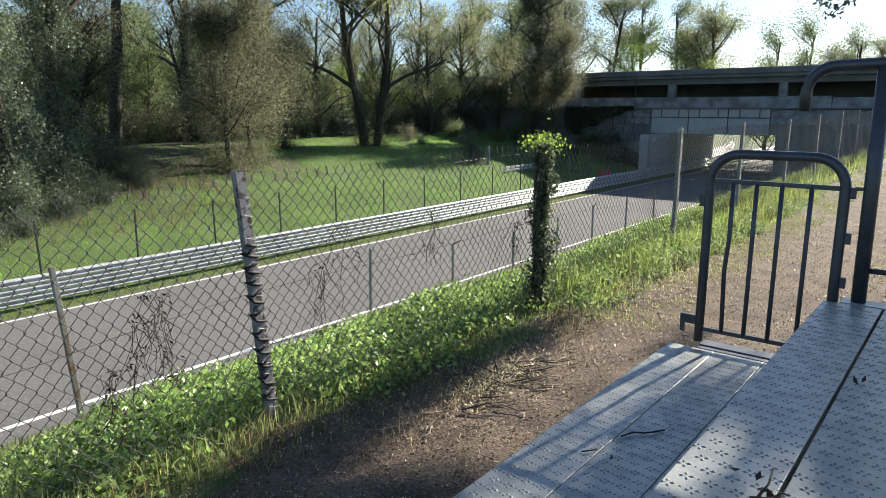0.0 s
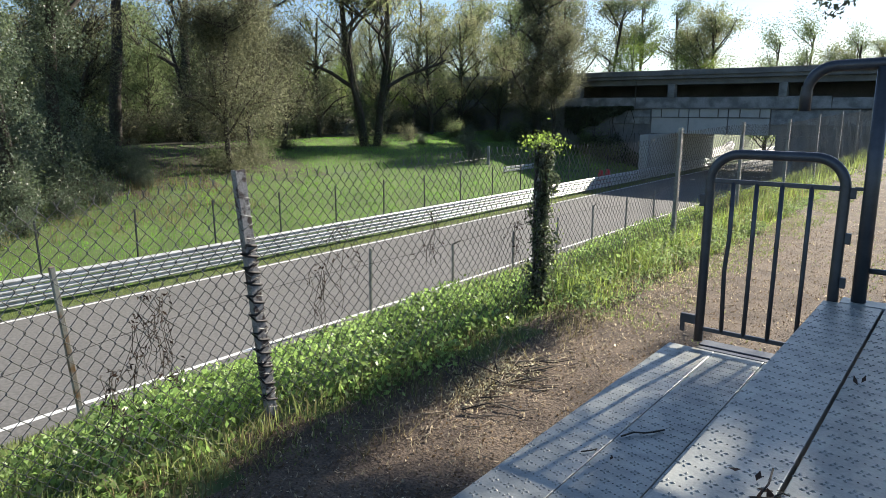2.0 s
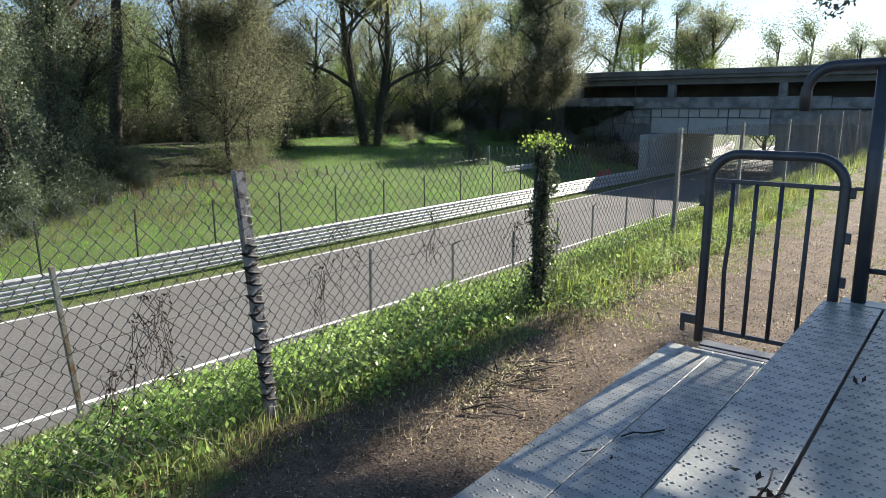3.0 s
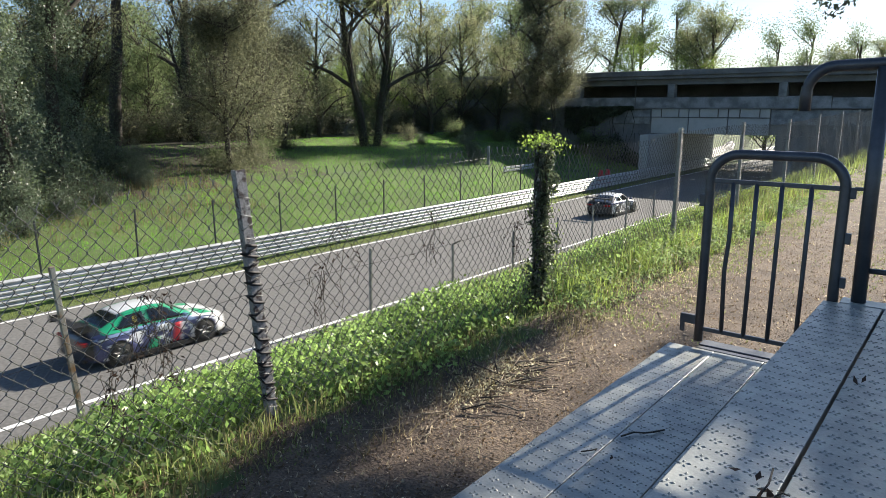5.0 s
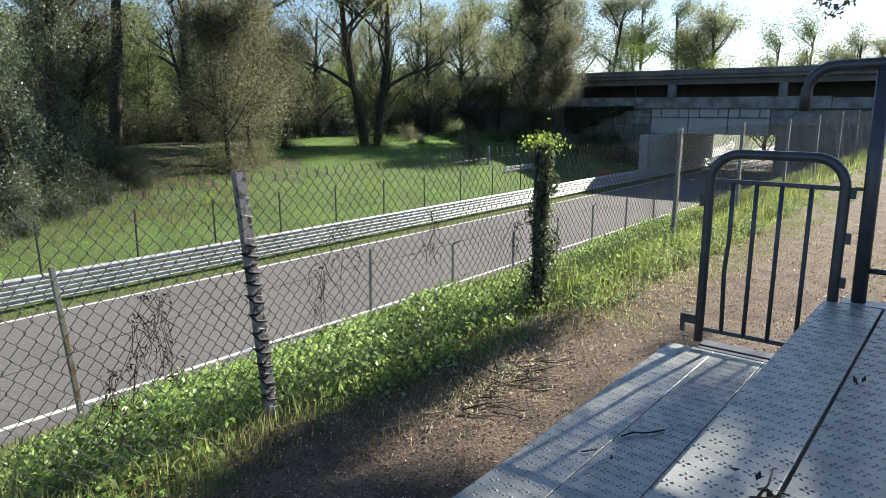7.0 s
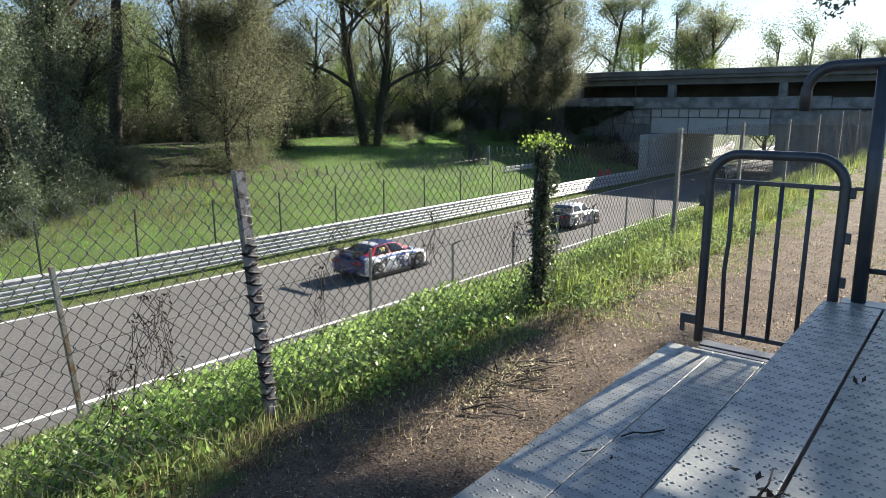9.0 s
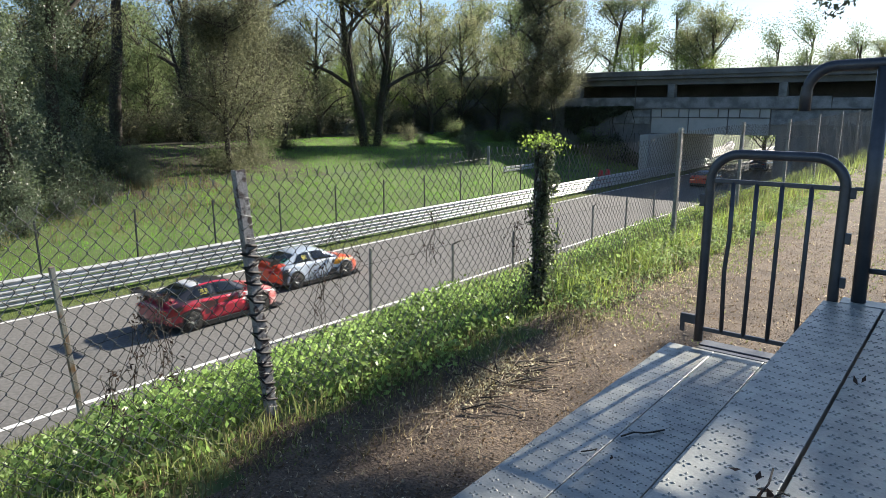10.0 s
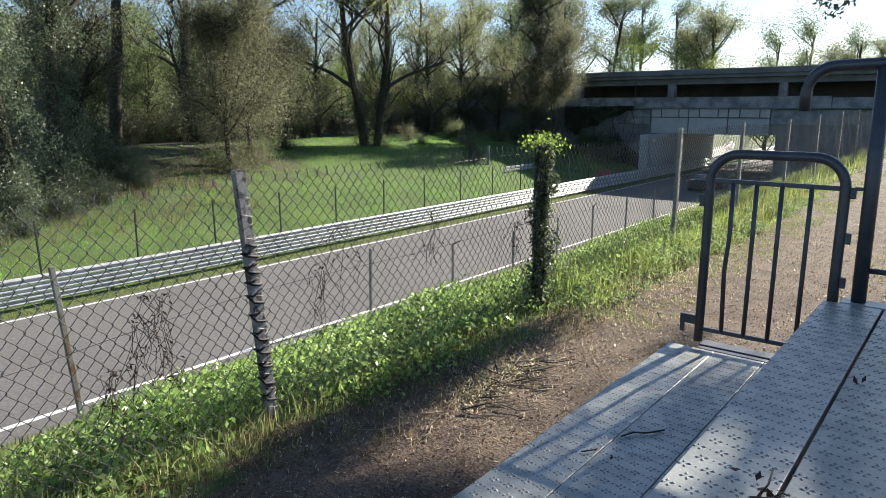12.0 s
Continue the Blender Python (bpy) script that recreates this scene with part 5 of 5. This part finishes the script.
def make_car(label, side, nose, tail, roof, sill, band, number="", pillar=None, stickers=()):
    root = tagged(new("race_car"), label, "race car", "touring cars on the circuit")
    root.scale = (0.98, 0.97, 0.98)
    me = BODY.copy()
    for m in (side, nose, tail, sill, band, roof, pillar or roof):
        me.materials.append(m)
    ob = new("body", me)
    ob.parent = root
    patch("windscreen", CARGLASS, root, 0, 6.15, 8, (0.4, 1.02), None)
    patch("rear_window", CARGLASS, root, 0, 6.2, 8, (-1.66, -1.1), None)
    bm = bmesh.new()
    box(bm, -0.93, 1.9, 0.07, 0.93, 2.38, 0.1, 0.008)
    part("splitter", bm, BLACK, root)
    for s in (1, -1):
        patch("side_window", CARGLASS, root, s, 5.1, 5.92, (-0.3, 0.88), (-0.34, 0.32))
        patch("side_window", CARGLASS, root, s, 5.1, 5.92, (-1.42, -0.38), (-1.0, -0.42))
        # joints of the door
        for y in (-0.38, 0.72):
            patch("door_gap", BLACK, root, s, 1.2, 4.9, (y - 0.008, y + 0.008), (y - 0.008, y + 0.008), 0.001, 1)
        bm = bmesh.new()
        box(bm, s * 0.92 - 0.03, -0.93, 0.07, s * 0.92 + 0.04, 0.93, 0.23, 0.012)
        part("side_skirt", bm, BLACK, root)
        for y in (-1.33, 1.35):
            bm = bmesh.new()
            tube(bm, [(s * 0.7, y, 0.34), (s * 0.972, y, 0.34)], 0.4, 26)
            part("wheel_arch", bm, BLACK, root)
            bm = bmesh.new()
            tube(bm, arc((s * 0.955, y, 0.34), 0.42, -12, 192, 18, (0, 1, 0), (0, 0, 1)), 0.03, 5)
            part("arch_lip", bm, side, root)
            w = new("wheel", TYRE_ME)
            w.parent = root
            w.location = (s * 0.865, y, 0.33)
            rim = new("rim", RIM_ME)
            rim.parent = w
            if s < 0:
                rim.rotation_euler = (0, 0, math.pi)
            ROLLING.append((w, s * 0.865, y))
        bm = bmesh.new()
        box(bm, s * 0.98 - 0.1, 0.66, 0.97, s * 0.98 + 0.1, 0.78, 1.08, 0.035)
        part("mirror", bm, band, root)
        patch("headlight", LAMP_CLEAR, root, s, 3.3, 5.0, (1.98, 2.2), (1.86, 2.1), 0.008)
        bm = bmesh.new()
        box(bm, s * 0.6 - 0.22, -2.27, 0.74, s * 0.6 + 0.22, -2.12, 0.85, 0.02)
        part("taillight", bm, TAIL_RED, root)
        bm = bmesh.new()
        box(bm, s * 0.42 - 0.012, -2.2, 0.98, s * 0.42 + 0.012, -1.98, 1.26, 0.004)
        part("wing_strut", bm, BLACK, root)
        bm = bmesh.new()
        box(bm, s * 0.86 - 0.012, -2.4, 1.16, s * 0.86 + 0.012, -2.03, 1.36, 0.006)
        part("end_plate", bm, BLACK, root)
        for m, u0, u1, low, high in stickers:
            patch("sticker", m, root, s, u0, u1, low, high, 0.004)
        if number:
            t = new("number", text_mesh(number, 0.27))
            t.data.materials.append(YELLOW)
            t.parent = root
            at = on_body(-0.72, 5.5, s, 0.014)
            t.matrix_basis = Matrix.Translation(at) @ Matrix.Rotation(math.pi / 2 * s, 4, "Z") @ Matrix.Rotation(radians(58), 4, "X")
    bm = bmesh.new()
    box(bm, -0.85, -2.38, 1.25, 0.85, -2.06, 1.285, 0.014)
    part("rear_wing", bm, BLACK, root)
    bm = bmesh.new()
    box(bm, -0.75, -2.27, 0.26, 0.75, -2.12, 0.4, 0.02)
    part("diffuser", bm, BLACK, root)
    return root


P_WHITE = paint("paint_white", (0.72, 0.73, 0.75))
P_GREEN = paint("paint_green", (0.02, 0.33, 0.16))
P_NAVY = paint("paint_navy", (0.035, 0.045, 0.13))
P_BLUE = paint("paint_blue", (0.13, 0.2, 0.42))
P_BLACK = paint("paint_black", (0.025, 0.025, 0.03))
P_ORANGE = paint("paint_orange", (0.85, 0.19, 0.02))
P_RED = paint("paint_red", (0.42, 0.016, 0.03))
P_SCARLET = paint("paint_scarlet", (0.75, 0.09, 0.03))
P_SILVER = paint("paint_silver_blue", (0.45, 0.52, 0.62))
P_AMBER = paint("paint_amber", (0.85, 0.36, 0.02))
P_GREY = paint("paint_grey", (0.3, 0.31, 0.33))
P_ORANGE_D = paint("paint_orange_decals", (0.85, 0.19, 0.02), (0.08, 0.03, 0.02), 0.6)
P_RED_D = paint("paint_red_decals", (0.36, 0.015, 0.035), (0.05, 0.02, 0.03), 0.5)
P_NAVY_D = paint("paint_navy_decals", (0.06, 0.07, 0.17), (0.7, 0.72, 0.75), 0.57)
P_BLUE_D = paint("paint_blue_decals", (0.2, 0.27, 0.45), (0.03, 0.04, 0.1), 0.52)
P_WHITE_D = paint("paint_white_decals", (0.74, 0.74, 0.74), (0.5, 0.04, 0.05), 0.58)
P_WHITE_K = paint("paint_white_black", (0.74, 0.74, 0.75), (0.04, 0.04, 0.05), 0.55)
P_SILVER_D = paint("paint_silver_decals", (0.48, 0.55, 0.64), (0.03, 0.04, 0.08), 0.57)
P_MAROON_D = paint("paint_maroon_decals", (0.26, 0.015, 0.035), (0.6, 0.25, 0.2), 0.6)
P_SALMON_D = paint("paint_salmon_decals", (0.72, 0.3, 0.2), (0.75, 0.7, 0.65), 0.55)
P_CRIMSON = paint("paint_crimson", (0.55, 0.03, 0.06))
P_LIME = paint("paint_lime", (0.5, 0.7, 0.05))
P_PINK = paint("paint_pale_red", (0.72, 0.35, 0.33), (0.5, 0.02, 0.03), 0.5)

SPEED = 62.5
# x of its line, time at which it passes y = 20, and the car
ROOF_BACK = (6.6, 7.98, (-1.06, -0.72), (-1.06, -0.72))
REAR_WING_SIDE = (2.3, 4.8, (-2.0, -1.2), (-1.95, -1.45))
WRITING = [(1.9 + 0.06 * (k % 3), 2.75 + 0.08 * (k % 2), (-0.72 + 0.19 * k, -0.6 + 0.19 * k), (-0.7 + 0.19 * k, -0.6 + 0.19 * k)) for k in range(8)]
FIELD = []
FIELD.append((-19.4, 4.64, ("dark and white touring race car with a rear wing", P_WHITE_K, P_WHITE, P_BLACK, P_WHITE, P_BLACK, P_NAVY, "", P_BLACK)))
FIELD.append((-18.95, 5.167, ("white, green and navy touring race car with black tail", P_NAVY_D, P_WHITE, P_BLACK, P_WHITE, P_NAVY, P_BLUE_D, "1", P_GREEN, ((P_GREEN, 6.0, 7.0, (-1.08, 0.36), (-1.08, 0.36)), (P_RED, 1.2, 3.2, (0.3, 0.55), (0.42, 0.62)), (P_GREEN, 5.2, 7.4, (1.3, 1.9), (1.15, 1.5)), (P_GREEN, 1.0, 2.2, (-0.5, -0.2), (-0.35, -0.1)), (P_GREEN, 4.1, 4.95, (-1.75, -0.9), (-1.75, -1.1)), (P_WHITE, 2.6, 3.6, (-0.2, 0.3), (-0.1, 0.3))))))
FIELD.append((-18.9, 5.466, ("dark blue touring race car with white roof and decals", P_NAVY, P_BLUE_D, P_BLACK, P_NAVY, P_BLACK, P_BLUE, "27", P_WHITE, (*((P_WHITE, *w) for w in WRITING), (P_WHITE, *ROOF_BACK), (P_WHITE, 6.1, 7.9, (-0.72, -0.45), (-0.72, -0.55)), (P_WHITE_K, 3.0, 4.6, (0.8, 1.6), (0.9, 1.5)), (P_WHITE, 4.2, 5.0, (-1.9, -1.3), (-1.9, -1.5)), (P_WHITE, 0.4, 1.0, (-0.5, 0.4), (-0.5, 0.4))))))
FIELD.append((-19.2, 5.676, ("bright orange touring race car with a black rear wing", P_ORANGE, P_ORANGE, P_ORANGE_D, P_ORANGE, P_BLACK, P_ORANGE, "10", P_ORANGE, ((P_WHITE, *ROOF_BACK), (P_ORANGE_D, 1.0, 2.6, (-0.85, 0.9), (-0.5, 0.75)), (P_WHITE, 1.0, 1.7, (-0.75, -0.4), (-0.6, -0.4)), (P_AMBER, 3.2, 5.2, (1.75, 2.15), (1.6, 2.0)), (P_WHITE, 2.4, 3.4, (-1.98, -1.85), (-1.98, -1.8))))))
FIELD.append((-19.8, 5.802, ("white touring race car with red flashes and rear wing", P_WHITE, P_WHITE, P_GREY, P_WHITE, P_GREY, P_WHITE, "127", P_WHITE, ((P_SCARLET, 3.3, 4.3, (-1.6, -0.9), (-1.5, -1.0)), (P_SCARLET, 5.1, 6.6, (1.1, 1.9), (1.1, 1.6)), (P_WHITE_K, 1.1, 2.9, (-0.6, 0.85), (-0.2, 0.6)), (P_SCARLET, 2.8, 4.4, (0.55, 0.9), (0.5, 0.95)), (P_SILVER, 1.3, 3.0, (-2.0, -1.8), (-2.0, -1.7))))))
FIELD.append((-20.5, 8.20, ("white touring race car with a dark rear wing", P_WHITE_K, P_WHITE, P_BLACK, P_WHITE, P_BLACK, P_WHITE, "", P_WHITE)))
FIELD.append((-19.3, 8.733, ("white and grey touring race car with rear wing", P_WHITE_K, P_WHITE, P_BLACK, P_WHITE, P_BLACK, P_GREY, "", P_BLACK, ((P_NAVY, 1.2, 3.0, (-0.4, 0.6), (-0.2, 0.5)),))))
FIELD.append((-20.1, 8.986, ("white touring race car with navy tail and red panels", P_WHITE_K, P_WHITE, P_NAVY, P_NAVY, P_WHITE, P_BLUE, "99", P_RED, ((P_NAVY_D, 1.1, 3.0, (0.1, 0.85), (-0.1, 0.7)), (P_WHITE, 1.2, 3.0, (-0.75, 0.0), (-0.6, -0.15)), (P_BLUE_D, 4.9, 7.0, (1.3, 1.9), (1.2, 1.7)), (P_WHITE, *REAR_WING_SIDE), (P_WHITE, *ROOF_BACK)))))
FIELD.append((-19.85, 9.308, ("silver-blue touring race car, orange nose, red tail", P_SILVER, P_AMBER, P_SCARLET, P_SILVER, P_BLACK, P_SILVER, "", P_SILVER, ((P_LIME, 6.3, 7.2, (-1.74, -1.5), (-1.74, -1.5)), (P_BLACK, 1.0, 2.6, (-0.3, 0.9), (0.2, 0.95)), (P_SCARLET, 2.4, 3.2, (-0.7, -0.5), (-0.65, -0.5)), (P_BLACK, 1.0, 3.0, (-2.0, -1.8), (-2.0, -1.65)), (P_AMBER, 2.8, 4.9, (0.95, 1.75), (1.15, 1.75)), (P_WHITE, 5.2, 6.4, (1.15, 1.5), (1.1, 1.4))))))
FIELD.append((-21.5, 10.035, ("blue-grey touring race car, orange nose, red tail", P_SILVER, P_SCARLET, P_SCARLET, P_SILVER, P_BLACK, P_SILVER, "81", P_SILVER_D, ((P_GREEN, 6.1, 7.0, (-1.74, -1.4), (-1.74, -1.5)), (P_BLACK, 1.0, 3.0, (-2.0, -1.75), (-2.0, -1.65)), (P_AMBER, 2.6, 4.9, (0.7, 1.75), (1.0, 1.75)), (P_BLACK, 1.0, 2.2, (0.3, 0.92), (0.6, 0.92))))))
FIELD.append((-20.05, 10.121, ("red touring race car with black tail and rear wing", P_RED_D, P_PINK, P_MAROON_D, P_BLACK, P_BLACK, P_RED_D, "33", P_BLACK, ((P_WHITE, *ROOF_BACK), (P_CRIMSON, 6.0, 6.6, (-0.9, 0.36), (-0.9, 0.36)), (P_CRIMSON, 1.1, 2.7, (-0.75, 0.8), (-0.3, 0.7)), (P_CRIMSON, 3.3, 4.6, (-1.0, 0.2), (-0.9, 0.2)), (P_WHITE_D, 2.4, 4.2, (0.5, 0.92), (0.6, 0.92)), (P_CRIMSON, 5.1, 7.5, (1.1, 1.6), (1.1, 1.5))))))
FIELD.append((-18.9, 11.36, ("dark red touring race car with a pale salmon nose", P_MAROON_D, P_SALMON_D, P_BLACK, P_BLACK, P_BLACK, P_RED_D, "1", P_BLACK, ((P_WHITE, *ROOF_BACK), (P_CRIMSON, 6.0, 6.7, (-0.9, 0.36), (-0.9, 0.36)), *((P_RED, *w) for w in WRITING), (P_RED, 3.2, 4.4, (-1.1, 0.3), (-1.0, 0.35)), (P_GREY, 2.9, 4.7, (0.45, 0.85), (0.4, 0.9)), (YELLOW, 3.4, 3.9, (-1.95, -1.65), (-1.95, -1.65)), (P_BLUE, 3.95, 4.4, (-1.95, -1.65), (-1.95, -1.65)), (P_CRIMSON, 5.1, 7.6, (1.05, 1.7), (1.05, 1.5))))))
CARS = [make_car(*spec) for _, _, spec in FIELD]


def motions():
    for car, (x, t0, _) in zip(CARS, FIELD):
        walk(car, [(t * 0.5, pose(x, 20 + SPEED * (t * 0.5 - t0), -5.0)) for t in range(25)])
    # the wheels turn a little over one full turn between two pictures of the film
    for wheel, x, y in ROLLING:
        walk(wheel, [(t * 0.25, pose(x, y, 0.33, -7.0 * 30 * 0.25 * t)) for t in range(49)])


motions()
